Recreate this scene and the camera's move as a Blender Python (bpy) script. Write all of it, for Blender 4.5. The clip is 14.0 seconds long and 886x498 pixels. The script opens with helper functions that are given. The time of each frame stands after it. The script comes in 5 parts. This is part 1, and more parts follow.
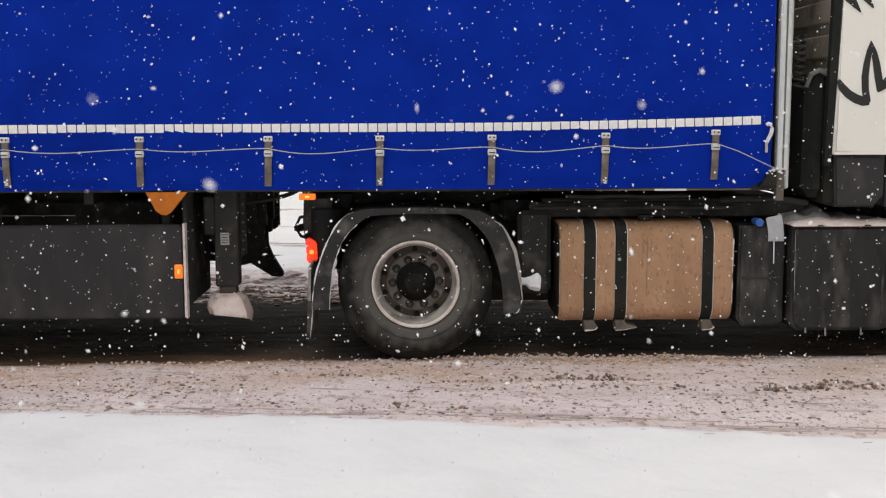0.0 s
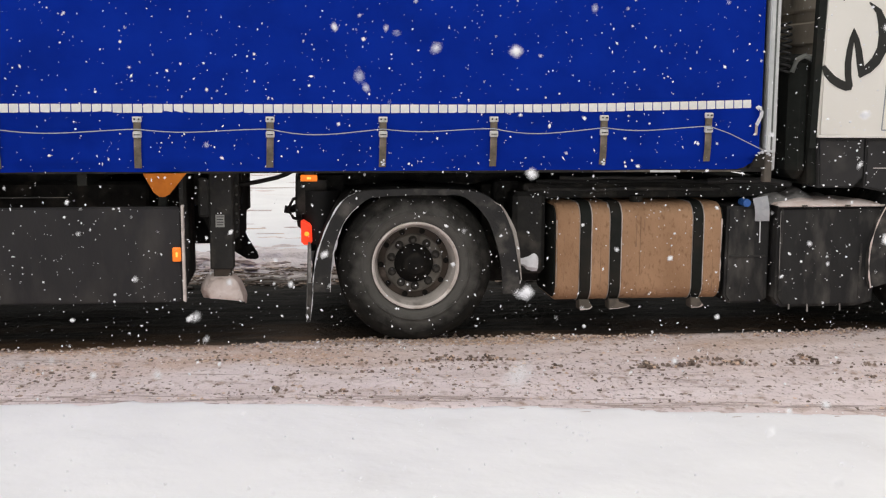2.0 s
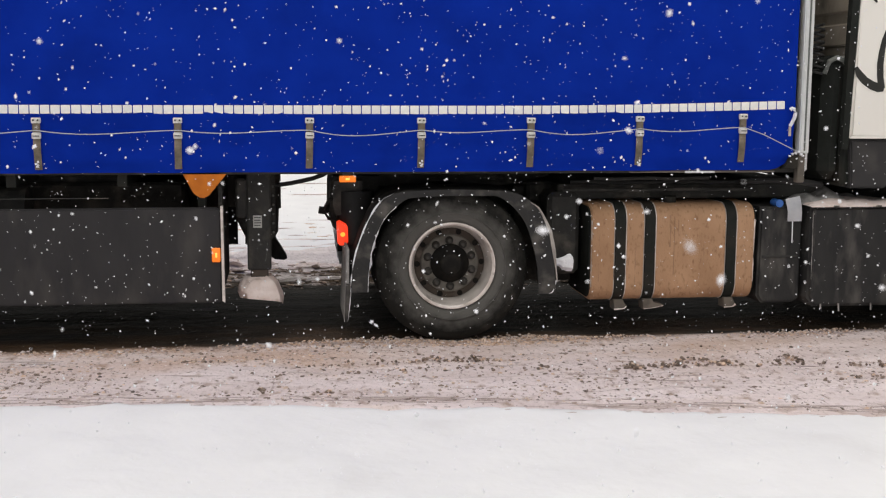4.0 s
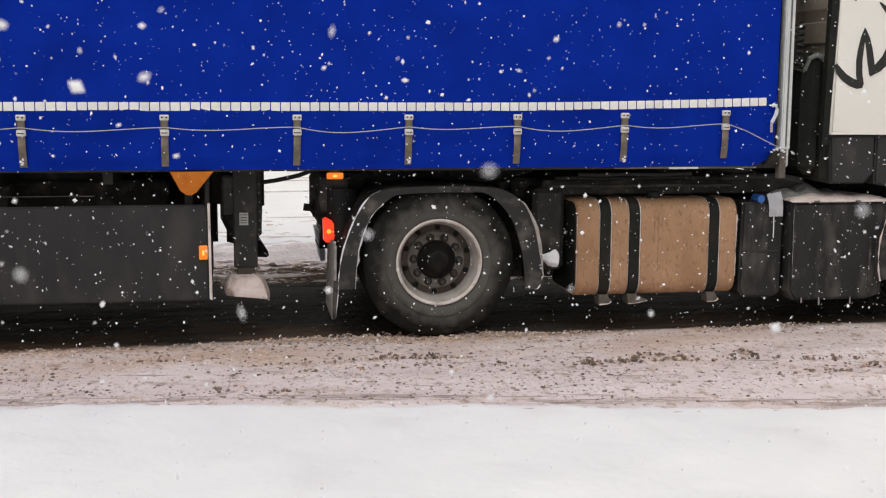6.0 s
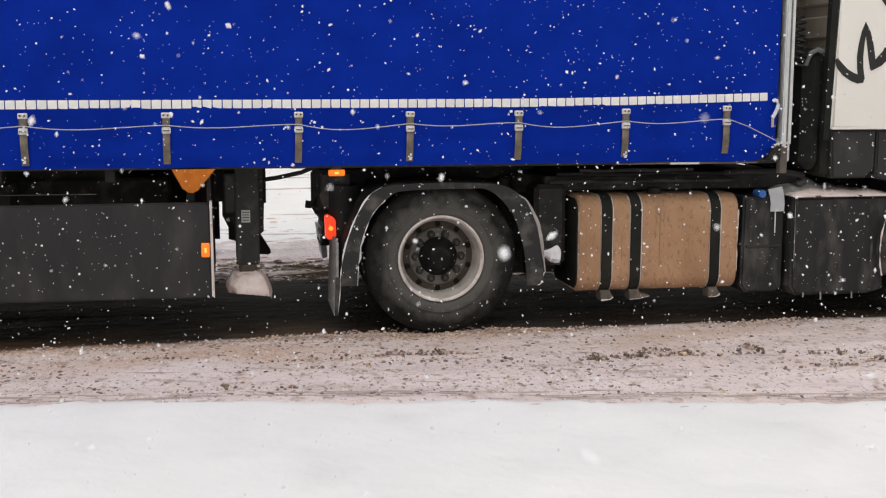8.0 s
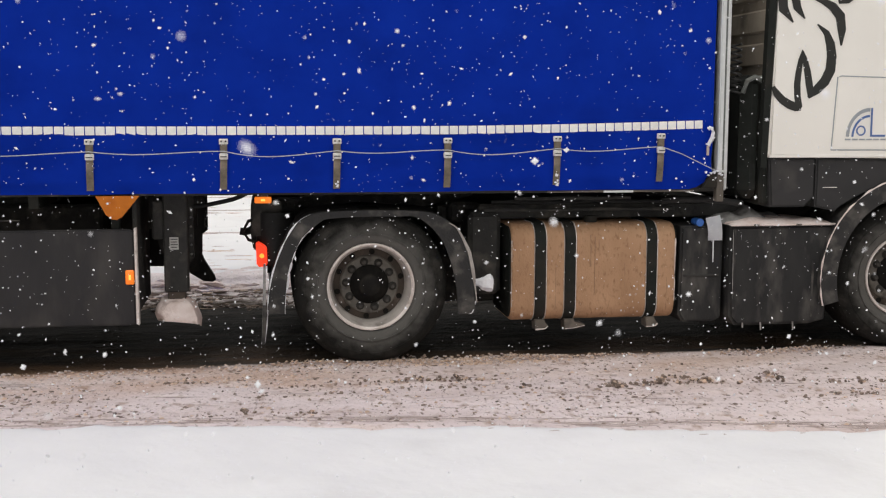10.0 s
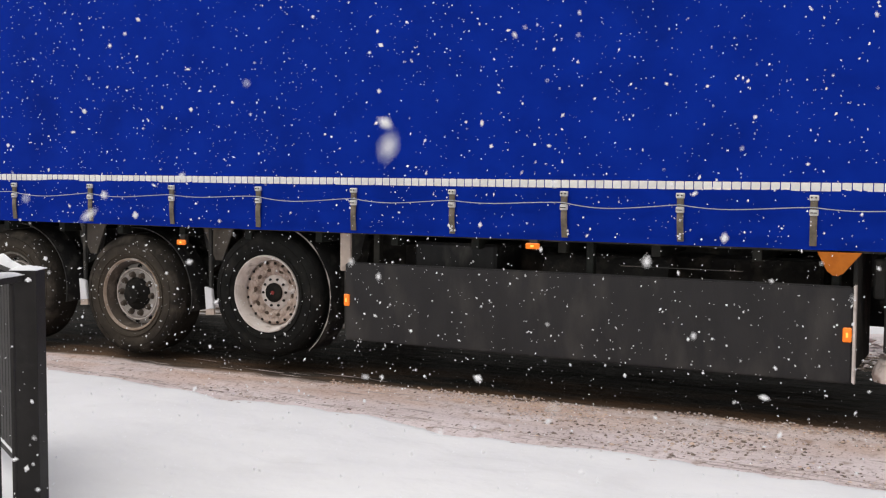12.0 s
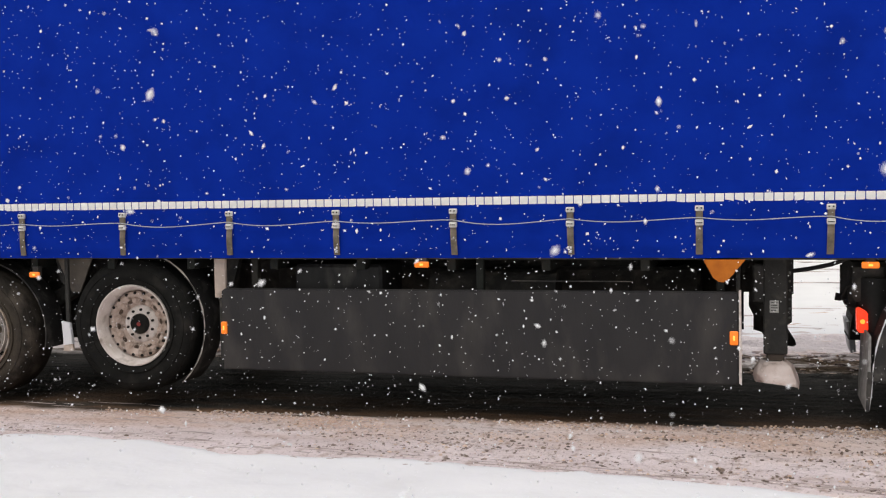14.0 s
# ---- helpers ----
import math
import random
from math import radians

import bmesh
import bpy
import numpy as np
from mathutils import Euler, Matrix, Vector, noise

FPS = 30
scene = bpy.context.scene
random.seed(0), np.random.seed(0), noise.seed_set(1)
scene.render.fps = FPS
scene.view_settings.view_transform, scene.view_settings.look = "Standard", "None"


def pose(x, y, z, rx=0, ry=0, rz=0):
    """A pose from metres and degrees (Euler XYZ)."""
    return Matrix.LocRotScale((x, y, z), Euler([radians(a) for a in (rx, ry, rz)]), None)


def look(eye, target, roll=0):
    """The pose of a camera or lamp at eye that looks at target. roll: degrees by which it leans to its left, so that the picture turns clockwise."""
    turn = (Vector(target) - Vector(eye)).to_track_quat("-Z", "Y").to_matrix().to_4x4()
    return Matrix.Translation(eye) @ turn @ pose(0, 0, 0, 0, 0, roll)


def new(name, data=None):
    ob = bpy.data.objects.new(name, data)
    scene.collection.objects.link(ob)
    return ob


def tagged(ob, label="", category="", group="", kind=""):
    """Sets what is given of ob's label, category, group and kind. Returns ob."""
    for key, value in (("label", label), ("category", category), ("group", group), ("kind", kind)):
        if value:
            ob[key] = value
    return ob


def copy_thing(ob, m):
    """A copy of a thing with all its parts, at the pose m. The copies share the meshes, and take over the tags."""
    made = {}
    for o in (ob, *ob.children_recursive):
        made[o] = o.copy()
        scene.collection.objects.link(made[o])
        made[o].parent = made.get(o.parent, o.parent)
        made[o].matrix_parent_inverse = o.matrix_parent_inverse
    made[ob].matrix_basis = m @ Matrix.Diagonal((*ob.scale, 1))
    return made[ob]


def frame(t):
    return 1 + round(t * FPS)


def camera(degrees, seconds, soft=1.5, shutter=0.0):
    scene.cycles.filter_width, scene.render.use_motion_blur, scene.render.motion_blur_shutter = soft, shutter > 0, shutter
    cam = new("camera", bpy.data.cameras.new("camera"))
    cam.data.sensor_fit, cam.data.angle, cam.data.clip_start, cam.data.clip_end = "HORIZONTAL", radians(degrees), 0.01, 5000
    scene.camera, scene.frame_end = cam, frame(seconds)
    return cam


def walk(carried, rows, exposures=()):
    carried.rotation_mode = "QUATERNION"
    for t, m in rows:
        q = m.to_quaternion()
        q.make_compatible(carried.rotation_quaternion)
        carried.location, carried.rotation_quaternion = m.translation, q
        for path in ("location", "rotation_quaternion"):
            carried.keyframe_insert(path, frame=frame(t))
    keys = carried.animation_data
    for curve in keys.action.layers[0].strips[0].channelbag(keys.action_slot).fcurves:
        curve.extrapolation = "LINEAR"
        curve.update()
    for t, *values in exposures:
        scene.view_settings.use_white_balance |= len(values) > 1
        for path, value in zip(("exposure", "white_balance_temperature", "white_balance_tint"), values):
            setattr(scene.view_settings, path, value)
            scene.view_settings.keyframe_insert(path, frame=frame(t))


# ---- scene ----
cam = camera(42.34, 14.0, soft=1.2)
cam.data.dof.use_dof, cam.data.dof.focus_distance, cam.data.dof.aperture_fstop = True, 7.6, 9.0
EYE_Z = 1.611
# seconds, x, y, pitch, roll, yaw of the camera
PATH = [
    (0.0, 0.000, 0.000, -7.00, 0.13, -1.19), (0.5, -0.022, 0.030, -7.49, -0.22, -2.54),
    (1.0, -0.027, 0.030, -7.98, -0.31, -4.45), (1.5, -0.023, 0.035, -8.01, -0.31, -6.44),
    (2.0, -0.004, 0.022, -7.91, -0.33, -7.28), (2.5, -0.002, 0.019, -7.91, -0.32, -7.43),
    (5.0, 0.026, 0.026, -7.83, -0.47, -9.00), (5.5, 0.024, 0.028, -7.97, -0.41, -9.92),
    (6.0, 0.037, 0.028, -8.01, -0.33, -9.80), (6.5, 0.048, 0.013, -8.03, -0.25, -9.59),
    (7.0, 0.017, 0.025, -8.10, -0.23, -9.81), (7.5, 0.027, 0.017, -8.14, -0.14, -9.67),
    (8.0, 0.008, 0.020, -8.18, -0.07, -9.78), (10.3, 0.002, -0.018, -6.45, -0.24, -8.27),
    (10.5, -0.015, -0.037, -6.19, -0.29, -4.64), (10.7, -0.031, -0.047, -5.92, -0.17, -0.32), (10.8, -0.040, -0.052, -5.75, -0.13, 2.14),
    (11.0, -0.056, -0.061, -5.43, -0.07, 7.23),
    (11.5, -0.073, -0.100, -4.71, -0.21, 19.35), (12.0, -0.030, -0.097, -4.22, -0.40, 26.59),
    (12.5, 0.038, -0.086, -3.91, -0.51, 29.28), (13.0, 0.074, -0.084, -3.77, -0.35, 29.59),
    (13.5, 0.112, -0.150, -3.53, 0.70, 24.57),
    (13.7, 0.096, -0.205, -3.34, 0.72, 21.86), (13.8, 0.088, -0.232, -3.23, 0.80, 19.93), (14.0, 0.072, -0.287, -3.30, 0.95, 15.36),
]
walk(cam, [(t, pose(x, -7.114 + y, EYE_Z, 90 + p, r, w)) for t, x, y, p, r, w in PATH],
     [(0.0, -0.04), (0.6, -0.02), (1.3, 0.02), (8.2, 0.02), (10.3, 0.0), (11.2, 0.04), (12.2, 0.06), (13.2, 0.11), (14.0, 0.09)])

# how far the lorry has crept forward, in metres
CREEP = [
    (0.0, 0.0), (0.5, 0.252), (1.0, 0.461), (1.5, 0.636), (2.0, 0.772), (2.5, 0.891), (3.3, 1.020), (4.2, 1.112),
    (5.0, 1.173), (5.5, 1.227), (6.0, 1.288), (6.5, 1.360), (7.0, 1.403), (7.5, 1.371), (8.0, 1.265), (8.7, 1.050),
    (9.5, 0.790), (10.3, 0.645), (10.5, 0.624), (11.0, 0.573), (11.5, 0.538), (12.0, 0.603), (12.5, 0.732),
    (13.0, 0.928), (13.5, 1.179), (14.0, 1.438),
]

# ---- light: an overcast, snowing day ----
world = bpy.data.worlds.new("overcast_sky")
scene.world = world
world.use_nodes = True
wn, wl = world.node_tree.nodes, world.node_tree.links
sky = wn.new("ShaderNodeTexSky")
sky.sky_type, sky.sun_disc = "NISHITA", False
sky.sun_elevation, sky.sun_rotation = radians(75), radians(290)
sky.air_density, sky.dust_density = 1.0, 4.0
grey = wn.new("ShaderNodeHueSaturation")
grey.inputs["Saturation"].default_value = 0.0
wl.new(sky.outputs[0], grey.inputs["Color"])
warm = wn.new("ShaderNodeMix")
warm.data_type, warm.blend_type = "RGBA", "MULTIPLY"
warm.inputs["Factor"].default_value, warm.inputs["B"].default_value = 1.0, (1.0, 0.975, 0.94, 1)
wl.new(grey.outputs[0], warm.inputs["A"])
wl.new(warm.outputs["Result"], wn["Background"].inputs["Color"])
wn["Background"].inputs["Strength"].default_value = 0.118
sun = new("sun", bpy.data.lights.new("sun", "SUN"))
sun.data.energy, sun.data.angle, sun.data.color = 1.2, radians(60), (1.0, 0.965, 0.92)
sun.matrix_world = look((-2, -6, 11), (0, 0, 0))


# ---- materials ----
def mat(name, c1, c2=None, scale=6.0, rough=0.7, metal=0.0, bump=0.0, bump_scale=40.0, stretch=(1, 1, 1),
        dirt=None, dirt_scale=3.0, dirt_amount=0.5, rough2=None, spec=0.5, vary=0.0, emit=0.0, detail=5.0, island=0.0):
    """Two colours mixed by noise, dirt on top at a larger scale, and bump."""
    m = bpy.data.materials.new(name)
    m.use_nodes = True
    n, l = m.node_tree.nodes, m.node_tree.links
    b = n["Principled BSDF"]
    b.inputs["Roughness"].default_value, b.inputs["Metallic"].default_value = rough, metal
    b.inputs["Specular IOR Level"].default_value = spec
    tc, mp = n.new("ShaderNodeTexCoord"), n.new("ShaderNodeMapping")
    mp.inputs["Scale"].default_value = stretch
    l.new(tc.outputs["Object"], mp.inputs["Vector"])

    def tex(s, d=detail, straight=False):
        t = n.new("ShaderNodeTexNoise")
        t.inputs["Scale"].default_value, t.inputs["Detail"].default_value = s, d
        l.new((tc.outputs["Object"] if straight else mp.outputs["Vector"]), t.inputs["Vector"])
        return t.outputs["Fac"]

    def ramp(f, a, z):
        r = n.new("ShaderNodeMapRange")
        r.inputs["From Min"].default_value, r.inputs["From Max"].default_value = a, z
        l.new(f, r.inputs["Value"])
        return r.outputs["Result"]

    def mix(f, a, z):
        x = n.new("ShaderNodeMix")
        x.data_type = "RGBA"
        l.new(f, x.inputs["Factor"])
        for s, v in ((x.inputs["A"], a), (x.inputs["B"], z)):
            if isinstance(v, tuple):
                s.default_value = (*v, 1)
            else:
                l.new(v, s)
        return x.outputs["Result"]

    col = mix(ramp(tex(scale), 0.3, 0.7), tuple(c1), tuple(c2 or [v * 0.8 for v in c1]))
    if dirt:
        f = ramp(tex(dirt_scale, 8), 0.75 - dirt_amount * 0.5, 0.95 - dirt_amount * 0.5)
        col = mix(f, col, tuple(dirt))
        if rough2 is not None:
            rr = n.new("ShaderNodeMapRange")
            rr.inputs["To Min"].default_value, rr.inputs["To Max"].default_value = rough, rough2
            l.new(f, rr.inputs["Value"])
            l.new(rr.outputs["Result"], b.inputs["Roughness"])
    if vary:
        oi, hs = n.new("ShaderNodeObjectInfo"), n.new("ShaderNodeHueSaturation")
        mr = n.new("ShaderNodeMapRange")
        mr.inputs["To Min"].default_value, mr.inputs["To Max"].default_value = 1 - vary, 1 + vary
        l.new(oi.outputs["Random"], mr.inputs["Value"])
        l.new(mr.outputs["Result"], hs.inputs["Value"])
        l.new(col, hs.inputs["Color"])
        col = hs.outputs["Color"]
    if island:
        ge, hs = n.new("ShaderNodeNewGeometry"), n.new("ShaderNodeHueSaturation")
        mr = n.new("ShaderNodeMapRange")
        mr.inputs["To Min"].default_value, mr.inputs["To Max"].default_value = 1 - island, 1 + island
        l.new(ge.outputs["Random Per Island"], mr.inputs["Value"])
        l.new(mr.outputs["Result"], hs.inputs["Value"])
        l.new(col, hs.inputs["Color"])
        col = hs.outputs["Color"]
    l.new(col, b.inputs["Base Color"])
    if emit:
        l.new(col, b.inputs["Emission Color"])
        b.inputs["Emission Strength"].default_value = emit
    if bump:
        bp = n.new("ShaderNodeBump")
        bp.inputs["Strength"].default_value, bp.inputs["Distance"].default_value = bump, 0.01
        l.new(tex(bump_scale, 6), bp.inputs["Height"])
        l.new(bp.outputs["Normal"], b.inputs["Normal"])
    return m


SNOW = mat("snow", (0.835, 0.83, 0.838), (0.775, 0.772, 0.785), 1.6, 0.85, bump=0.6, bump_scale=14, dirt=(0.715, 0.705, 0.712), dirt_scale=1.5, dirt_amount=0.32)
SNOW_CAP = mat("settled_snow", (0.86, 0.87, 0.9), (0.8, 0.8, 0.84), 9, 0.85, bump=0.5, bump_scale=60)
DIRTY_SNOW = mat("dirty_snow", (0.90, 0.80, 0.77), (0.72, 0.59, 0.54), 11, 0.85, bump=0.8, bump_scale=45, dirt=(0.36, 0.26, 0.21), dirt_scale=13, dirt_amount=0.36)
GROOVE = mat("groove_slush", (0.40, 0.325, 0.305), (0.52, 0.44, 0.42), 7, 0.85)
FLAKE = mat("snowflake", (0.9, 0.9, 0.93), (0.86, 0.86, 0.9), 50, 0.9)
CLOD = mat("slush_clod", (0.165, 0.122, 0.096), (0.31, 0.24, 0.20), 11, 0.85, bump=0.7, bump_scale=90, island=0.5)
CLOD_PALE = mat("pale_slush_clod", (0.72, 0.63, 0.62), (0.56, 0.47, 0.45), 7, 0.85, bump=0.7, bump_scale=90, island=0.25)
SAND = mat("sandy_slush", (0.64, 0.455, 0.335), (0.71, 0.57, 0.48), 16, 0.85, bump=0.8, bump_scale=70, dirt=(0.40, 0.26, 0.17), dirt_scale=20, dirt_amount=0.4, island=0.15)
BLUE = mat("blue_tarpaulin", (0.0017, 0.0205, 0.285), (0.0030, 0.0285, 0.355), 5.0, 0.7, bump=0.3, bump_scale=8, stretch=(0.7, 1, 0.8), dirt=(0.0022, 0.0180, 0.235), dirt_scale=2.2, dirt_amount=0.42, rough2=0.8, spec=0.05, detail=11.0)
WHITE_TAPE = mat("reflective_tape", (0.92, 0.92, 0.90), (0.82, 0.81, 0.79), 30, 0.5, dirt=(0.6, 0.55, 0.5), dirt_scale=12, dirt_amount=0.3, vary=0.06)
STRAP = mat("grey_strap", (0.13, 0.112, 0.086), (0.20, 0.17, 0.13), 40, 0.9, bump=0.3, bump_scale=300, dirt=(0.30, 0.25, 0.2), dirt_scale=14, spec=0.1)
STEEL = mat("galvanised_buckle", (0.88, 0.87, 0.83), (0.66, 0.64, 0.60), 60, 0.5, 0.0, dirt=(0.34, 0.3, 0.25), dirt_scale=28, dirt_amount=0.35)
CORD = mat("steel_cord", (0.50, 0.52, 0.55), (0.38, 0.39, 0.41), 60, 0.6, 0.0)
ALU = mat("aluminium_post", (0.74, 0.76, 0.76), (0.60, 0.62, 0.62), 14, 0.45, 0.1, dirt=(0.42, 0.40, 0.38), dirt_scale=6, dirt_amount=0.3)
SPLASH = mat("grey_brown_splash", (0.17, 0.145, 0.12), (0.10, 0.088, 0.075), 7, 0.85, bump=0.3, bump_scale=50, dirt=(0.05, 0.045, 0.04), dirt_scale=6, dirt_amount=0.4)
GREY_POST = mat("dirty_grey_paint", (0.15, 0.16, 0.15), (0.10, 0.11, 0.10), 9, 0.7, dirt=(0.2, 0.18, 0.15))
CHASSIS = mat("black_chassis", (0.040, 0.040, 0.039), (0.056, 0.055, 0.052), 9, 0.85, bump=0.6, bump_scale=40, dirt=(0.11, 0.10, 0.088), dirt_scale=7, dirt_amount=0.45, rough2=0.9, spec=0.18)
SKIRT = mat("grey_side_panel", (0.043, 0.0415, 0.043), (0.034, 0.033, 0.035), 6, 0.65, bump=0.25, bump_scale=60, stretch=(1, 1, 0.4), dirt=(0.070, 0.066, 0.064), dirt_scale=4.5, dirt_amount=0.46, rough2=0.85, spec=0.15)
TYRE = mat("tyre_rubber", (0.015, 0.015, 0.014), (0.023, 0.022, 0.020), 14, 0.9, bump=0.5, bump_scale=80, dirt=(0.060, 0.056, 0.050), dirt_scale=5, dirt_amount=0.42, rough2=0.95, spec=0.12)
TYRE_MUD = mat("muddy_tyre_rubber", (0.026, 0.023, 0.020), (0.038, 0.033, 0.028), 10, 0.9, bump=0.5, bump_scale=70, dirt=(0.098, 0.083, 0.068), dirt_scale=5, dirt_amount=0.5, spec=0.12)
RIM = mat("salted_steel_rim", (0.52, 0.48, 0.45), (0.30, 0.275, 0.25), 9, 0.7, 0.0, bump=0.3, bump_scale=70, dirt=(0.13, 0.11, 0.095), dirt_scale=6, dirt_amount=0.42)
RIM_LIP = mat("pale_salt_crust", (0.85, 0.79, 0.76), (0.62, 0.545, 0.50), 8, 0.8, 0.0, bump=0.5, bump_scale=60, dirt=(0.30, 0.25, 0.21), dirt_scale=11, dirt_amount=0.40)
RIM_DARK = mat("brown_dirt_rim", (0.10, 0.078, 0.062), (0.065, 0.052, 0.042), 10, 0.85, bump=0.4, bump_scale=50, dirt=(0.26, 0.21, 0.18), dirt_scale=8, dirt_amount=0.35)
TYRE_DARK = mat("clean_tyre_rubber", (0.012, 0.012, 0.0115), (0.018, 0.018, 0.017), 14, 0.9, bump=0.3, bump_scale=80, dirt=(0.036, 0.033, 0.03), dirt_scale=6, dirt_amount=0.4, spec=0.1)
RIM_DISC = mat("road_dirt_disc", (0.205, 0.19, 0.165), (0.115, 0.105, 0.09), 14, 0.85, 0.0, bump=0.4, bump_scale=60, dirt=(0.07, 0.06, 0.052), dirt_scale=12, dirt_amount=0.4)
RIM_BRIGHT = mat("bright_dirty_rim", (0.66, 0.55, 0.49), (0.38, 0.28, 0.225), 16, 0.7, 0.0, bump=0.4, bump_scale=60, dirt=(0.12, 0.082, 0.06), dirt_scale=20, dirt_amount=0.52)
RIM_RUST = mat("rusty_rim", (0.46, 0.37, 0.30), (0.26, 0.185, 0.135), 10, 0.75, 0.0, bump=0.4, bump_scale=50, dirt=(0.62, 0.56, 0.52), dirt_scale=9, dirt_amount=0.45)
BROWN_HOLE = mat("brown_mud_pocket", (0.085, 0.055, 0.038), (0.05, 0.034, 0.025), 20, 0.9, dirt=(0.2, 0.14, 0.1), dirt_scale=25, dirt_amount=0.4)
NUT = mat("grimy_nut", (0.035, 0.032, 0.028), (0.022, 0.020, 0.018), 25, 0.7, dirt=(0.09, 0.08, 0.068), dirt_scale=18, dirt_amount=0.45)
HUB = mat("greasy_hub", (0.009, 0.0085, 0.008), (0.014, 0.013, 0.012), 20, 0.7, 0.0, dirt=(0.026, 0.023, 0.019), dirt_scale=12, spec=0.12)
FROST = mat("frosted_rubber", (0.42, 0.41, 0.40), (0.20, 0.195, 0.19), 16, 0.9, bump=0.3, bump_scale=60, dirt=(0.08, 0.075, 0.07), dirt_scale=9, dirt_amount=0.4)
FENDER = mat("black_plastic_fender", (0.032, 0.032, 0.033), (0.046, 0.045, 0.044), 8, 0.75, bump=0.4, bump_scale=60, dirt=(0.115, 0.108, 0.10), dirt_scale=8, dirt_amount=0.48, rough2=0.9, spec=0.15)
TANK = mat("brown_salted_tank", (0.53, 0.325, 0.195), (0.39, 0.228, 0.130), 3.0, 0.6, 0.05, bump=0.5, bump_scale=60, stretch=(1.7, 1, 0.9), dirt=(0.30, 0.172, 0.098), dirt_scale=30.0, dirt_amount=0.40, rough2=0.8, spec=0.2, detail=6.0)
TANK_SEAM = mat("brown_drip", (0.29, 0.172, 0.10), (0.37, 0.225, 0.135), 9, 0.7)
BAND = mat("black_tank_band", (0.014, 0.016, 0.014), (0.02, 0.022, 0.02), 20, 0.6, dirt=(0.035, 0.03, 0.025), spec=0.12)
BOX = mat("black_plastic_box", (0.025, 0.025, 0.026), (0.036, 0.036, 0.036), 6, 0.7, bump=0.35, bump_scale=40, stretch=(1.6, 1, 0.6), dirt=(0.088, 0.084, 0.079), dirt_scale=5.5, dirt_amount=0.48, rough2=0.85, spec=0.18)
CAB = mat("cream_white_paint", (0.90, 0.875, 0.82), (0.86, 0.835, 0.78), 2.5, 0.4, dirt=(0.74, 0.70, 0.635), dirt_scale=1.5, dirt_amount=0.25)
CAB_LOW = mat("dark_grey_cab_sill", (0.046, 0.045, 0.046), (0.036, 0.036, 0.037), 5, 0.6, dirt=(0.078, 0.073, 0.069), dirt_scale=3, spec=0.15)
CAB_REAR = mat("muddy_cab_back", (0.36, 0.31, 0.25), (0.24, 0.205, 0.165), 4, 0.8, bump=0.3, bump_scale=30, dirt=(0.09, 0.08, 0.065), dirt_scale=3, dirt_amount=0.4)
DECAL = mat("black_decal", (0.035, 0.036, 0.034), (0.045, 0.045, 0.042), 12, 0.5, spec=0.12)
DECAL_BLUE = mat("blue_decal", (0.07, 0.14, 0.36), (0.10, 0.18, 0.4), 12, 0.5)
DECAL_GREY = mat("grey_decal", (0.30, 0.33, 0.36), (0.36, 0.38, 0.4), 12, 0.5)
AMBER = mat("amber_lens", (0.95, 0.24, 0.02), (0.90, 0.19, 0.01), 30, 0.3, emit=0.42)
AMBER_CORE = mat("amber_bulb", (1.0, 0.52, 0.10), (1.0, 0.46, 0.06), 30, 0.3, emit=0.9)
RED = mat("red_lens", (0.95, 0.06, 0.015), (0.90, 0.045, 0.01), 30, 0.3, emit=0.75)
DULL_RED = mat("dull_red_cap", (0.30, 0.03, 0.025), (0.2, 0.025, 0.02), 30, 0.6)
RED_CORE = mat("red_lens_bulb", (1.0, 0.36, 0.05), (1.0, 0.3, 0.03), 30, 0.3, emit=1.4)
ORANGE = mat("orange_plate", (0.62, 0.19, 0.02), (0.48, 0.135, 0.015), 12, 0.55, bump=0.2, bump_scale=50, dirt=(0.30, 0.10, 0.025), dirt_scale=8, dirt_amount=0.35, spec=0.2)
BEIGE = mat("pale_dirty_board", (0.66, 0.55, 0.48), (0.48, 0.39, 0.33), 9, 0.8, dirt=(0.26, 0.2, 0.16), dirt_scale=8, dirt_amount=0.35)
FENCE = mat("dark_fence_paint", (0.030, 0.028, 0.028), (0.040, 0.037, 0.037), 12, 0.55, bump=0.15, bump_scale=90, dirt=(0.065, 0.06, 0.058), dirt_scale=7, dirt_amount=0.3, rough2=0.8, spec=0.12)
LABEL = mat("pale_sticker", (0.5, 0.5, 0.48), (0.4, 0.4, 0.38), 40, 0.6)
CAP_BLUE = mat("blue_cap", (0.04, 0.16, 0.52), (0.03, 0.12, 0.42), 30, 0.4)
RAG = mat("frosted_white_sheet", (0.88, 0.89, 0.92), (0.74, 0.76, 0.80), 14, 0.7, bump=0.4, bump_scale=60)
HOSE = mat("black_hose", (0.02, 0.02, 0.02), (0.03, 0.03, 0.03), 20, 0.5, spec=0.2)


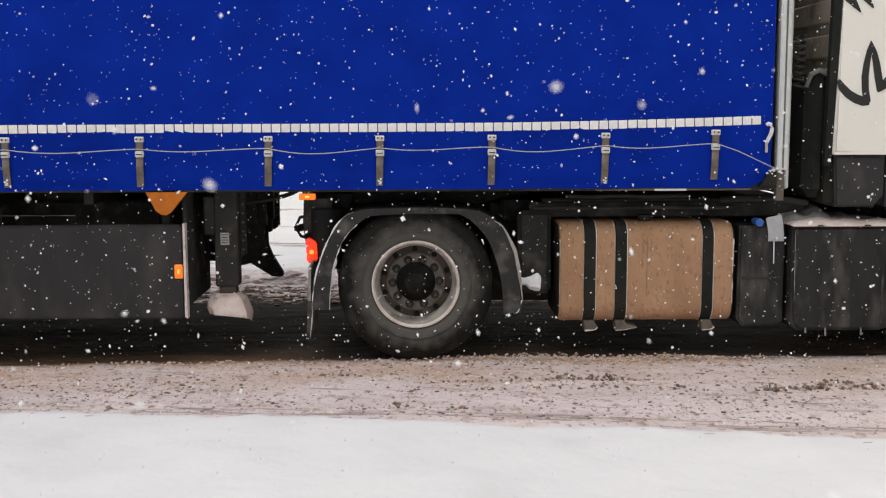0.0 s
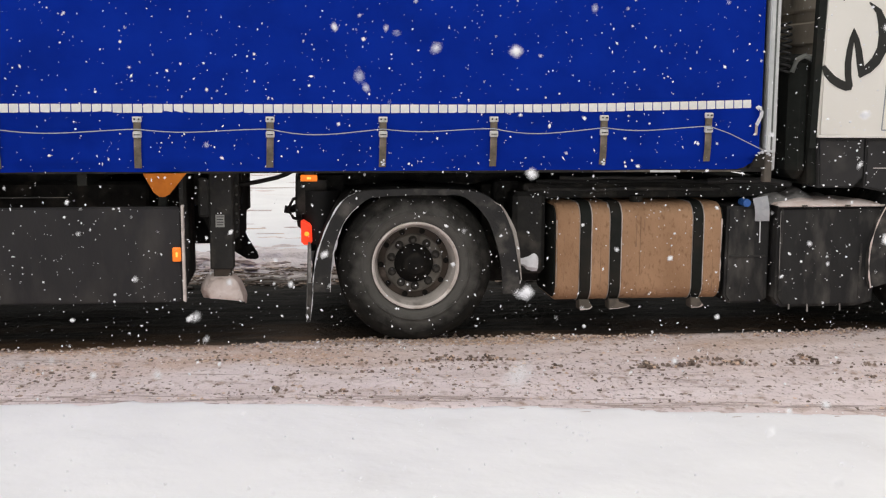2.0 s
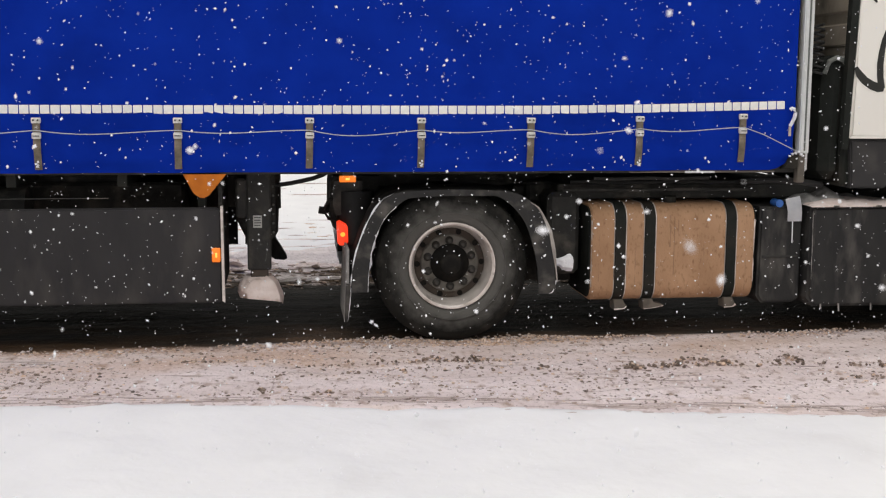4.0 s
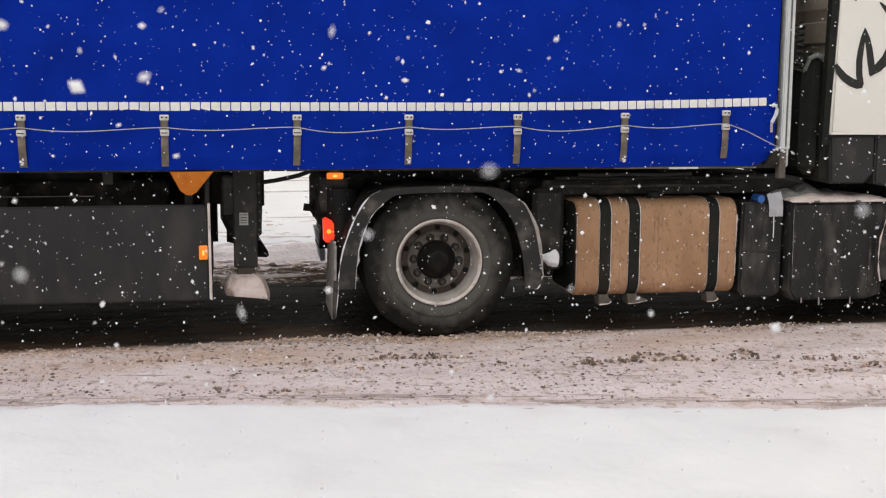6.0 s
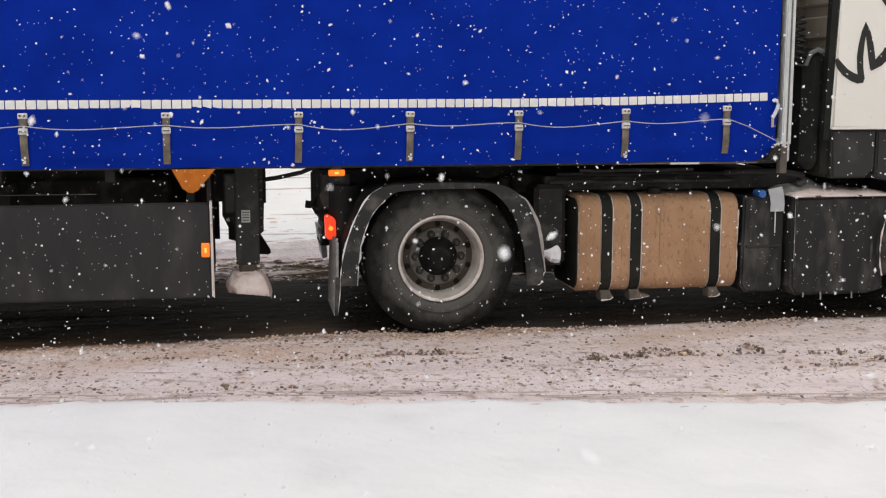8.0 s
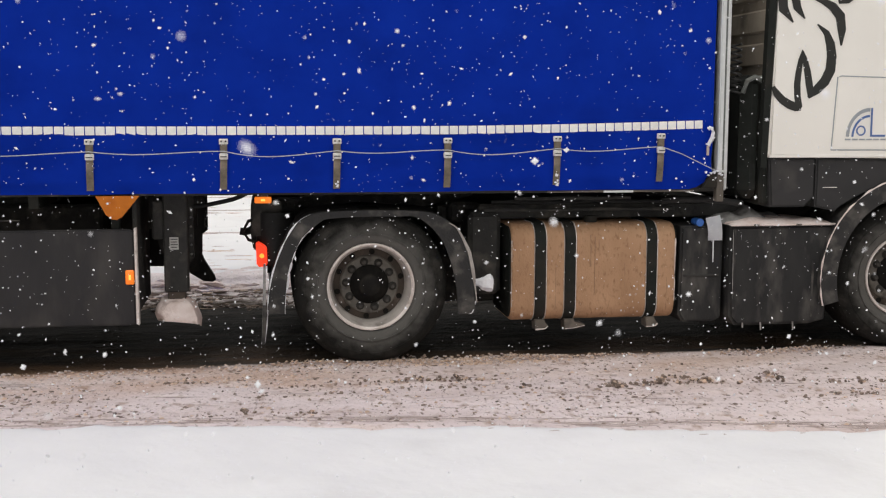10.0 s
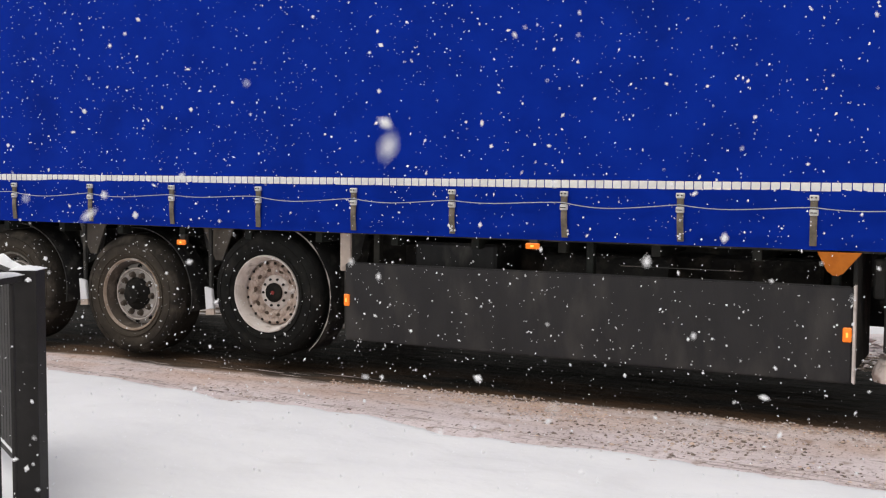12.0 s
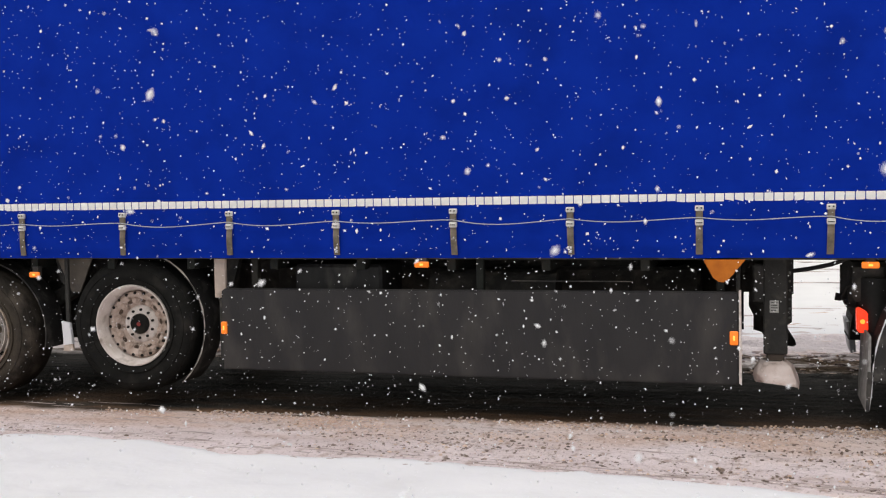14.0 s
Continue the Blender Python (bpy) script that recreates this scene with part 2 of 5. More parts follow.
def road_material():
    """Pinkish trodden slush, turning to wet dark asphalt in the lane that the lorry keeps clear."""
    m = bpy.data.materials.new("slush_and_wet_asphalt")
    m.use_nodes = True
    n, l = m.node_tree.nodes, m.node_tree.links
    b = n["Principled BSDF"]
    tc = n.new("ShaderNodeTexCoord")

    def noise_of(scale, detail, stretch):
        mp, t = n.new("ShaderNodeMapping"), n.new("ShaderNodeTexNoise")
        mp.inputs["Scale"].default_value = stretch
        t.inputs["Scale"].default_value, t.inputs["Detail"].default_value = scale, detail
        l.new(tc.outputs["Object"], mp.inputs["Vector"])
        l.new(mp.outputs["Vector"], t.inputs["Vector"])
        return t.outputs["Fac"]

    def rng(f, a, z, lo=0.0, hi=1.0):
        r = n.new("ShaderNodeMapRange")
        for k, v in (("From Min", a), ("From Max", z), ("To Min", lo), ("To Max", hi)):
            r.inputs[k].default_value = v
        l.new(f, r.inputs["Value"])
        return r.outputs["Result"]

    def calc(op, a, z):
        x = n.new("ShaderNodeMath")
        x.operation = op
        for s, v in zip(x.inputs, (a, z)):
            if isinstance(v, float):
                s.default_value = v
            else:
                l.new(v, s)
        return x.outputs[0]

    def mix(f, a, z):
        x = n.new("ShaderNodeMix")
        x.data_type = "RGBA"
        l.new(f, x.inputs["Factor"])
        for s, v in ((x.inputs["A"], a), (x.inputs["B"], z)):
            if isinstance(v, tuple):
                s.default_value = (*v, 1)
            else:
                l.new(v, s)
        return x.outputs["Result"]

    slush = mix(rng(noise_of(2.2, 6, (0.5, 1.6, 1)), 0.35, 0.68), (0.79, 0.695, 0.695), (0.65, 0.55, 0.54))
    slush = mix(rng(noise_of(9, 8, (1.2, 0.9, 1)), 0.56, 0.73), slush, (0.40, 0.30, 0.255))
    slush = mix(rng(noise_of(30, 7, (1.2, 0.6, 1)), 0.58, 0.70), slush, (0.22, 0.165, 0.135))
    slush = mix(rng(noise_of(3.0, 4, (0.06, 5.5, 1)), 0.64, 0.76), slush, (0.46, 0.38, 0.36))
    slush = mix(rng(noise_of(0.75, 5, (0.7, 1.8, 1)), 0.54, 0.72, 0.0, 0.6), slush, (0.58, 0.43, 0.345))
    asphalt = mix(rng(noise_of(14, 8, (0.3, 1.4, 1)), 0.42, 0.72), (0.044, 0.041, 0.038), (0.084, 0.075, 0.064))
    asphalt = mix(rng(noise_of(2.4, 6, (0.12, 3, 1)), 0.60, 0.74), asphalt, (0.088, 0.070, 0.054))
    xyz = n.new("ShaderNodeSeparateXYZ")
    l.new(tc.outputs["Object"], xyz.inputs[0])
    muddy = calc("MULTIPLY", rng(xyz.outputs["Y"], 1.0, 0.35), rng(noise_of(1.5, 7, (0.45, 1.5, 1)), 0.40, 0.62, 0.0, 0.85))
    asphalt = mix(muddy, asphalt, (0.21, 0.125, 0.075))
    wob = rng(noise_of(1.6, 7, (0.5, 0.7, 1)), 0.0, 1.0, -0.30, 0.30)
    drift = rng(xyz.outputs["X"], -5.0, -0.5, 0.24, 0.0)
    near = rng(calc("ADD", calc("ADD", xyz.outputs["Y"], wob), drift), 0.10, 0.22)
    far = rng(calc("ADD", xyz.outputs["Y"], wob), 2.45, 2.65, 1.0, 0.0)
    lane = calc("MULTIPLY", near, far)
    rut = calc("MULTIPLY", rng(calc("ADD", xyz.outputs["Y"], wob), 2.35, 2.5), rng(noise_of(3.2, 8, (0.16, 2.6, 1)), 0.45, 0.56))
    rut = calc("MULTIPLY", rut, rng(calc("ADD", xyz.outputs["Y"], wob), 3.2, 3.4, 1.0, 0.12))
    # slush past the lorry painted paler, offsetting the shadow it lies in
    slush = mix(rng(xyz.outputs["Y"], 2.3, 2.6, 0.0, 0.75), slush, (0.82, 0.755, 0.74))
    slush = mix(rut, slush, (0.105, 0.074, 0.050))
    # tan tint, stronger towards the rear, with orange lamp glow painted in
    orange_tint = calc("MULTIPLY", calc("MULTIPLY", rng(xyz.outputs["X"], -0.9, 0.9, 0.8, 0.12), rng(calc("ADD", xyz.outputs["Y"], wob), -0.75, -0.25)), rng(noise_of(1.7, 7, (0.5, 1.5, 1)), 0.38, 0.60))
    orange_tint = calc("MULTIPLY", orange_tint, rng(xyz.outputs["Y"], 1.6, 2.2, 1.0, 0.0))
    slush = mix(orange_tint, slush, (0.62, 0.415, 0.315))
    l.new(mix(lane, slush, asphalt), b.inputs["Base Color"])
    l.new(rng(lane, 0, 1, 0.85, 0.7), b.inputs["Roughness"])
    b.inputs["Specular IOR Level"].default_value = 0.10
    bp = n.new("ShaderNodeBump")
    bp.inputs["Strength"].default_value, bp.inputs["Distance"].default_value = 0.95, 0.022
    l.new(calc("ADD", noise_of(34, 8, (0.8, 1.0, 1)), noise_of(12, 5, (0.8, 1.0, 1))), bp.inputs["Height"])
    l.new(bp.outputs["Normal"], b.inputs["Normal"])
    return m


ROAD = road_material()


def dusty_sidewall(m, dust, r0, r1):
    """A ring of dried road dust on a tyre's sidewall, thinning out towards the tread."""
    n, l = m.node_tree.nodes, m.node_tree.links
    b = n["Principled BSDF"]
    old = b.inputs["Base Color"].links[0].from_socket
    tc, flat, ln = n.new("ShaderNodeTexCoord"), n.new("ShaderNodeVectorMath"), n.new("ShaderNodeVectorMath")
    flat.operation, ln.operation = "MULTIPLY", "LENGTH"
    flat.inputs[1].default_value = (1, 0, 1)
    l.new(tc.outputs["Object"], flat.inputs[0])
    l.new(flat.outputs[0], ln.inputs[0])
    t = n.new("ShaderNodeTexNoise")
    t.inputs["Scale"].default_value, t.inputs["Detail"].default_value = 11, 8
    l.new(tc.outputs["Object"], t.inputs["Vector"])
    add = n.new("ShaderNodeMath")
    add.operation = "MULTIPLY_ADD"
    add.inputs[1].default_value = 0.16
    l.new(t.outputs["Fac"], add.inputs[0])
    l.new(ln.outputs["Value"], add.inputs[2])
    r = n.new("ShaderNodeMapRange")
    for k, v in (("From Min", r0 + 0.08), ("From Max", r1 + 0.08), ("To Min", 0.9), ("To Max", 0.0)):
        r.inputs[k].default_value = v
    l.new(add.outputs[0], r.inputs["Value"])
    x = n.new("ShaderNodeMix")
    x.data_type = "RGBA"
    l.new(r.outputs["Result"], x.inputs["Factor"])
    l.new(old, x.inputs["A"])
    x.inputs["B"].default_value = (*dust, 1)
    l.new(x.outputs["Result"], b.inputs["Base Color"])


dusty_sidewall(TYRE, (0.120, 0.117, 0.109), 0.33, 0.43)
dusty_sidewall(TYRE_MUD, (0.074, 0.062, 0.050), 0.34, 0.45)


# ---- builders ----
def part(name, bm, material, parent=None, label="", smooth=False):
    """Link a bmesh as one mesh object, under a thing or a part."""
    me = bpy.data.meshes.new(name)
    bmesh.ops.recalc_face_normals(bm, faces=bm.faces)
    bm.to_mesh(me)
    bm.free()
    me.materials.append(material)
    if smooth:
        for p in me.polygons:
            p.use_smooth = True
        me.set_sharp_from_angle(angle=radians(40))
    ob = new(name, me)
    ob.parent = parent
    return tagged(ob, label)


def thing(name, label, category, group="", kind=""):
    return tagged(new(name), label, category, group, kind)


def box(x0, x1, y0, y1, z0, z1, bevel=0.006, bm=None, segments=1):
    bm = bm or bmesh.new()
    v = bmesh.ops.create_cube(bm, size=1)["verts"]
    for w in v:
        w.co = Vector((x0 + (w.co.x + 0.5) * (x1 - x0), y0 + (w.co.y + 0.5) * (y1 - y0), z0 + (w.co.z + 0.5) * (z1 - z0)))
    if bevel:
        edges = list({e for w in v for e in w.link_edges})
        bmesh.ops.bevel(bm, geom=edges, offset=bevel, segments=segments, affect="EDGES", profile=0.5)
    return bm


def lathe(profile, segments=48, bm=None, centre=(0, 0, 0), closed=False):
    """Revolve (radius, y) points round the y axis."""
    bm = bm or bmesh.new()
    rings = []
    for r, y in profile:
        rings.append([bm.verts.new((centre[0] + r * math.cos(a), centre[1] + y, centre[2] + r * math.sin(a)))
                      for a in (2 * math.pi * k / segments for k in range(segments))])
    pairs = list(zip(rings, rings[1:])) + ([(rings[-1], rings[0])] if closed else [])
    for a, b in pairs:
        for k in range(segments):
            j = (k + 1) % segments
            bm.faces.new((a[k], a[j], b[j], b[k]))
    if not closed:
        for ring, (r, _) in ((rings[0], profile[0]), (rings[-1], profile[-1])):
            if r < 0.35:
                bm.faces.new(ring)
    return bm


def prism(points, y0, y1, bm=None, bevel=0.0):
    """Extrude an (x, z) outline from y0 to y1."""
    bm = bm or bmesh.new()
    a = [bm.verts.new((x, y0, z)) for x, z in points]
    b = [bm.verts.new((x, y1, z)) for x, z in points]
    faces = [bm.faces.new(a), bm.faces.new(b[::-1])]
    for k in range(len(points)):
        j = (k + 1) % len(points)
        faces.append(bm.faces.new((a[k], b[k], b[j], a[j])))
    if bevel:
        bmesh.ops.bevel(bm, geom=list({e for f in faces[:1] for e in f.edges}), offset=bevel, segments=2, affect="EDGES")
    bmesh.ops.triangulate(bm, faces=[f for f in bm.faces if len(f.verts) > 4])
    return bm


def tube(points, radius, sides=8, bm=None):
    bm = bm or bmesh.new()
    rings = []
    pts = [Vector(p) for p in points]
    for k, p in enumerate(pts):
        d = (pts[min(k + 1, len(pts) - 1)] - pts[max(k - 1, 0)]).normalized()
        u = d.cross(Vector((0, 0, 1)) if abs(d.z) < 0.9 else Vector((0, 1, 0))).normalized()
        w = d.cross(u)
        rings.append([bm.verts.new(p + radius * (u * math.cos(t) + w * math.sin(t))) for t in (2 * math.pi * i / sides for i in range(sides))])
    for a, b in zip(rings, rings[1:]):
        for i in range(sides):
            j = (i + 1) % sides
            bm.faces.new((a[i], a[j], b[j], b[i]))
    bm.faces.new(rings[0]), bm.faces.new(rings[-1])
    return bm


def band(outer, inner, y0, y1, bm=None):
    """A strip between two (x, z) lines with as many points each, from y0 to y1."""
    bm = bm or bmesh.new()
    cols = [[bm.verts.new((o[0], y0, o[1])), bm.verts.new((i[0], y0, i[1])), bm.verts.new((i[0], y1, i[1])), bm.verts.new((o[0], y1, o[1]))]
            for o, i in zip(outer, inner)]
    for a, b in zip(cols, cols[1:]):
        for k in range(4):
            j = (k + 1) % 4
            bm.faces.new((a[k], a[j], b[j], b[k]))
    bm.faces.new(cols[0]), bm.faces.new(cols[-1])
    return bm


def smooth_line(points, steps=5):
    """A Catmull-Rom curve through points of any dimension."""
    p = [Vector(q) for q in points]
    p = [p[0] * 2 - p[1]] + p + [p[-1] * 2 - p[-2]]
    out = []
    for a, b, c, d in zip(p, p[1:], p[2:], p[3:]):
        for k in range(steps):
            t = k / steps
            out.append(tuple(0.5 * (2 * b + (c - a) * t + (2 * a - 5 * b + 4 * c - d) * t * t + (3 * b - a - 3 * c + d) * t ** 3)))
    return out + [tuple(p[-2])]


def crust(points, radius, seed=0.0):
    """A broken, uneven bead of snow along a line."""
    pts = [Vector(q) for q in smooth_line(points, 8)]
    bm, prev = bmesh.new(), None
    for k, q in enumerate(pts):
        d = (pts[min(k + 1, len(pts) - 1)] - pts[max(k - 1, 0)]).normalized()
        u = d.cross(Vector((0, 1, 0))).normalized()
        f = radius * max(0.12, 0.75 + 1.5 * noise.noise(q * 14 + Vector((seed, 0, 0))))
        q = q + u * 0.3 * f * noise.noise(q * 30)
        ring = [bm.verts.new(q + u * f * math.cos(a) + Vector((0, 0.6 * f * math.sin(a), 0))) for a in (math.pi * i / 3 for i in range(6))]
        if prev:
            for i in range(6):
                bm.faces.new((prev[i], prev[(i + 1) % 6], ring[(i + 1) % 6], ring[i]))
        prev = ring
    return bm


class Lumps:
    """Many small uneven lumps gathered into one mesh."""

    def __init__(self):
        bm = bmesh.new()
        bmesh.ops.create_icosphere(bm, subdivisions=1, radius=1)
        self.shape = [v.co.copy() for v in bm.verts]
        self.tris = [[v.index for v in f.verts] for f in bm.faces]
        bm.free()
        self.verts, self.faces, self.rnd = [], [], random.Random(21)

    def add(self, x, y, z, r, flat=0.6, long=1.0, slant=0.0):
        n = len(self.verts)
        for c in self.shape:
            k = r * self.rnd.uniform(0.45, 1.45)
            self.verts.append((x + c.x * k * long, y + c.y * k + c.x * k * long * slant, z + c.z * k * flat))
        self.faces += [[n + i for i in t] for t in self.tris]

    def link(self, name, material, label="", category="", parent=None):
        me = bpy.data.meshes.new(name)
        me.from_pydata(self.verts, [], self.faces)
        me.materials.append(material)
        ob = new(name, me)
        ob.parent = parent
        return tagged(ob, label, category, kind="stuff")


def heap(bm, x0, x1, y0, y1, z, height, nx=24, ny=8, seed=0.0):
    """A settled drift of snow on a flat top, thickest in the middle."""
    grid = []
    for i in range(nx + 1):
        row = []
        for j in range(ny + 1):
            u, v = i / nx, j / ny
            k = (4 * u * (1 - u)) ** 0.5 * (4 * v * (1 - v)) ** 0.5
            h = height * k * (0.85 + 0.5 * noise.noise(Vector((u * 5 + seed, v * 2.5, seed))))
            row.append(bm.verts.new((x0 + u * (x1 - x0), y0 + v * (y1 - y0), z + max(h, 0.0))))
        grid.append(row)
    low = [[bm.verts.new((w.co.x, w.co.y, z - 0.004)) for w in row] for row in grid]
    for i in range(nx):
        for j in range(ny):
            bm.faces.new((grid[i][j], grid[i + 1][j], grid[i + 1][j + 1], grid[i][j + 1]))
            bm.faces.new((low[i][j + 1], low[i + 1][j + 1], low[i + 1][j], low[i][j]))
    for i in range(nx):
        bm.faces.new((grid[i][0], low[i][0], low[i + 1][0], grid[i + 1][0]))
        bm.faces.new((grid[i + 1][ny], low[i + 1][ny], low[i][ny], grid[i][ny]))
    for j in range(ny):
        bm.faces.new((grid[0][j + 1], low[0][j + 1], low[0][j], grid[0][j]))
        bm.faces.new((grid[nx][j], low[nx][j], low[nx][j + 1], grid[nx][j + 1]))
    return bm


# ---- ground ----
def verge_edge(x):
    """Where the untrodden snow ends and the slush of the road begins."""
    y = -1.25 - (0.175 * x if x > 0 else 0.088 * max(x, -7.0))
    y -= 0.09 * math.exp(-((x + 3.02) / 0.20) ** 2)
    return y + 0.07 * noise.noise(Vector((x * 0.9, 3, 0))) + 0.035 * noise.noise(Vector((x * 4.2, 7, 0)))


def axis(fine0, fine1, step, reach):
    """Even steps between fine0 and fine1, growing steps out to the reach."""
    mid = list(np.arange(fine0, fine1 + step / 2, step))
    out, d = [], step
    while (out[-1] if out else 0) < reach:
        d *= 1.35
        out.append((out[-1] if out else 0) + d)
    return [fine0 - o for o in out[::-1]] + mid + [mid[-1] + o for o in out]


def sheet(name, xs, ys, height, material):
    verts = [(x, y, height(x, y)) for x in xs for y in ys]
    n = len(ys)
    faces = [(i * n + j, (i + 1) * n + j, (i + 1) * n + j + 1, i * n + j + 1) for i in range(len(xs) - 1) for j in range(n - 1)]
    me = bpy.data.meshes.new(name)
    me.from_pydata(verts, [], faces)
    me.materials.append(material)
    me.polygons.foreach_set("use_smooth", [True] * len(faces))
    return new(name, me)


def snow_height(x, y):
    e = verge_edge(max(-12, min(8, x)))
    k = min(1, max(0, (e - y) / 0.10))
    back = min(1, max(0, (y - 4.15 - 0.3 * noise.noise(Vector((x * 0.7, 1, 5)))) / 0.25))
    k = max(k * k * (3 - 2 * k), back)
    roll = 0.034 * noise.noise(Vector((x * 0.8, y * 1.1, 0))) + 0.016 * noise.noise(Vector((x * 2.6, y * 3.1, 4)))
    roll += 0.006 * noise.noise(Vector((x * 7, y * 9, 8)))
    pit = noise.noise(Vector((x * 1.7, y * 2.6, 20)))
    roll -= 0.05 * max(0, pit - 0.40)
    if y > 5:
        roll += 0.02 * noise.noise(Vector((x * 0.05, y * 1.4, 2)))
    return -0.07 + k * (0.085 + roll)


ground = sheet("ground", axis(-9, 5, 0.05, 600), axis(-4.2, 4.8, 0.05, 600), snow_height, SNOW)
tagged(ground, "flat white snow cover with faint hollows beside the road", "snow", kind="structure")


def lane_drift(x):
    """How far the clear lane reaches out towards the verge at the rear."""
    return 0.24 * min(1, max(0, (-0.5 - x) / 4.5))


def road_height(x, y):
    h = 0.010 * noise.noise(Vector((x * 1.2, y * 3.5, 0))) + 0.006 * noise.noise(Vector((x * 6, y * 9, 3)))
    h += 0.010 * max(0, noise.noise(Vector((x * 9, y * 14, 9))) - 0.15)
    h += 0.008 * noise.noise(Vector((x * 0.25, y * 11, 6)))
    lane = 0.15 - lane_drift(x)
    if y > lane:
        h -= 0.02 * min(1, (y - lane) / 0.2)
    if 2.3 < y:
        h += 0.10 * max(0, noise.noise(Vector((x * 0.35, y * 5, 12)))) + 0.03 * noise.noise(Vector((x * 5, y * 9, 14))) + 0.03 * min(1, (y - 2.3) / 0.8)
    if y < -0.3 and y < verge_edge(max(-12, min(8, x))) - 0.10:
        h -= 0.12
    return h - 0.004


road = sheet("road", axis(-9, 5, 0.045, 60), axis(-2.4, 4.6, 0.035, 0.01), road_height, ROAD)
tagged(road, "rutted road of pinkish dirty slush with a wet dark lane", "road", kind="structure")


def slush_clods():
    rnd = random.Random(5)
    dark, pale, tan, rut, streak, ridge = Lumps(), Lumps(), Lumps(), Lumps(), Lumps(), Lumps()
    for k in range(36000):
        x = rnd.uniform(-7.5, 4.8)
        e = verge_edge(x)
        y = rnd.uniform(e + 0.03, 0.2 - lane_drift(x))
        if noise.noise(Vector((x * 0.9, y * 3, 30))) < rnd.uniform(-0.55, 0.6) + 0.75 * min(1, max(0, -2.4 - x)):
            continue
        r = 0.0018 + 0.011 * rnd.random() ** 5.5
        kind = rnd.random()
        lot = tan if kind < (0.18 if noise.noise(Vector((x * 0.6, y * 1.5, 70))) > 0.05 else 0.04) else dark if kind < 0.68 else pale
        lot.add(x, y, road_height(x, y) + r * 0.05, r, 0.7, rnd.uniform(0.9, 1.6))
    for cx, cy, n, spread in ((2.04, -0.70, 60, 0.028), (2.22, -0.69, 24, 0.05), (2.33, -0.67, 24, 0.03), (2.50, -0.66, 40, 0.07), (2.62, -0.67, 30, 0.03), (2.42, -0.58, 26, 0.05), (3.05, -0.62, 26, 0.06), (3.5, -0.8, 30, 0.12), (3.7, -1.0, 26, 0.1), (3.3, -1.1, 26, 0.12), (1.50, -0.70, 16, 0.12), (1.10, -0.45, 44, 0.09), (0.86, -0.42, 30, 0.08),
                              (0.21, -1.06, 10, 0.04), (-0.12, -0.99, 14, 0.05), (3.0, -0.72, 30, 0.2), (0.75, -0.62, 20, 0.2), (0.45, -0.45, 30, 0.25), (-0.6, -0.3, 20, 0.2)):
        for k in range(n):
            x, y = cx + rnd.gauss(0, spread), cy + rnd.gauss(0, 0.020)
            r = rnd.uniform(0.004, 0.014)
            pile = 0.03 * rnd.random() * math.exp(-((x - cx) / (0.8 * spread)) ** 2) if n > 20 else 0
            (dark if rnd.random() < 0.8 else tan).add(x, y, road_height(x, y) + r * 0.4 + pile, r, 0.8)
    # sandy slush thrown up along the near wheel track
    for k in range(14000):
        x = rnd.uniform(-4.5, 4.2)
        y = 0.13 - lane_drift(x) + 0.06 * math.sin(x * 1.7) + rnd.gauss(0, 0.045)
        thick = noise.noise(Vector((x * 1.0, 0, 50))) + 0.6 * math.exp(-((x - 1.25) / 0.4) ** 2) + 0.35 * noise.noise(Vector((x * 5, y * 6, 51)))
        if thick < rnd.uniform(-0.1, 0.8):
            continue
        r = 0.0016 + 0.008 * rnd.random() ** 3.2
        (tan if rnd.random() < 0.5 else pale).add(x, y, road_height(x, y) + r * rnd.uniform(0.1, 2.6) * (0.6 + thick), r, 0.7, 1.3)
    for k in range(5200):
        x, y = rnd.uniform(-3.6, 0.4), rnd.uniform(-0.42, 0.05)
        if noise.noise(Vector((x * 1.3, y * 4, 90))) > rnd.uniform(-0.2, 0.5):
            r = 0.002 + 0.008 * rnd.random() ** 2.5
            (tan if rnd.random() < 0.5 else pale).add(x, y, road_height(x, y) + r * 0.3, r, 0.6, 1.3)
    # the pile that the drive wheel pushed aside
    for k in range(3200):
        x = rnd.gauss(1.15, 0.55)
        h = 0.6 + 0.4 * math.sin(x * 7) * math.sin(x * 2.3 + 1)
        y = 0.10 + 0.03 * math.sin(x * 3.1) + rnd.gauss(0, 0.04)
        r = 0.002 + 0.008 * rnd.random() ** 3
        if y < 0.24:
            (tan if rnd.random() < 0.75 else pale).add(x, y, road_height(x, y) + r * 0.2 + 0.035 * h * rnd.random() * math.exp(-((y - 0.1) / 0.05) ** 2), r, 0.75, 1.3)
    # long thin grooves beside the snow edge and across the slush
    for k in range(210):
        x = rnd.uniform(-7, 4.5)
        y = verge_edge(x) + (rnd.choice((0.03, 0.055, 0.09, 0.13)) + rnd.gauss(0, 0.006) if k % 3 else rnd.uniform(0.1, 1.2))
        r = rnd.uniform(0.003, 0.006)
        streak.add(x, y, road_height(x, y) + 0.002, r, 0.5, rnd.uniform(10, 42), -0.175 if x > 0 else -0.088)
    for off, chance in ((0.035, 0.85), (0.075, 0.7), (0.12, 0.55), (0.20, 0.3)):
        for k in range(70):
            x = -7 + 0.165 * k + rnd.gauss(0, 0.03)
            if abs(x + 3.02) > 0.5 and rnd.random() < chance * (0.3 if x < -1.5 else 1):
                streak.add(x, verge_edge(x) + off + rnd.gauss(0, 0.004), road_height(x, verge_edge(x) + off) + 0.003, rnd.uniform(0.0025, 0.0045), 0.6, rnd.uniform(24, 40), -0.175 if x > 0 else -0.088)
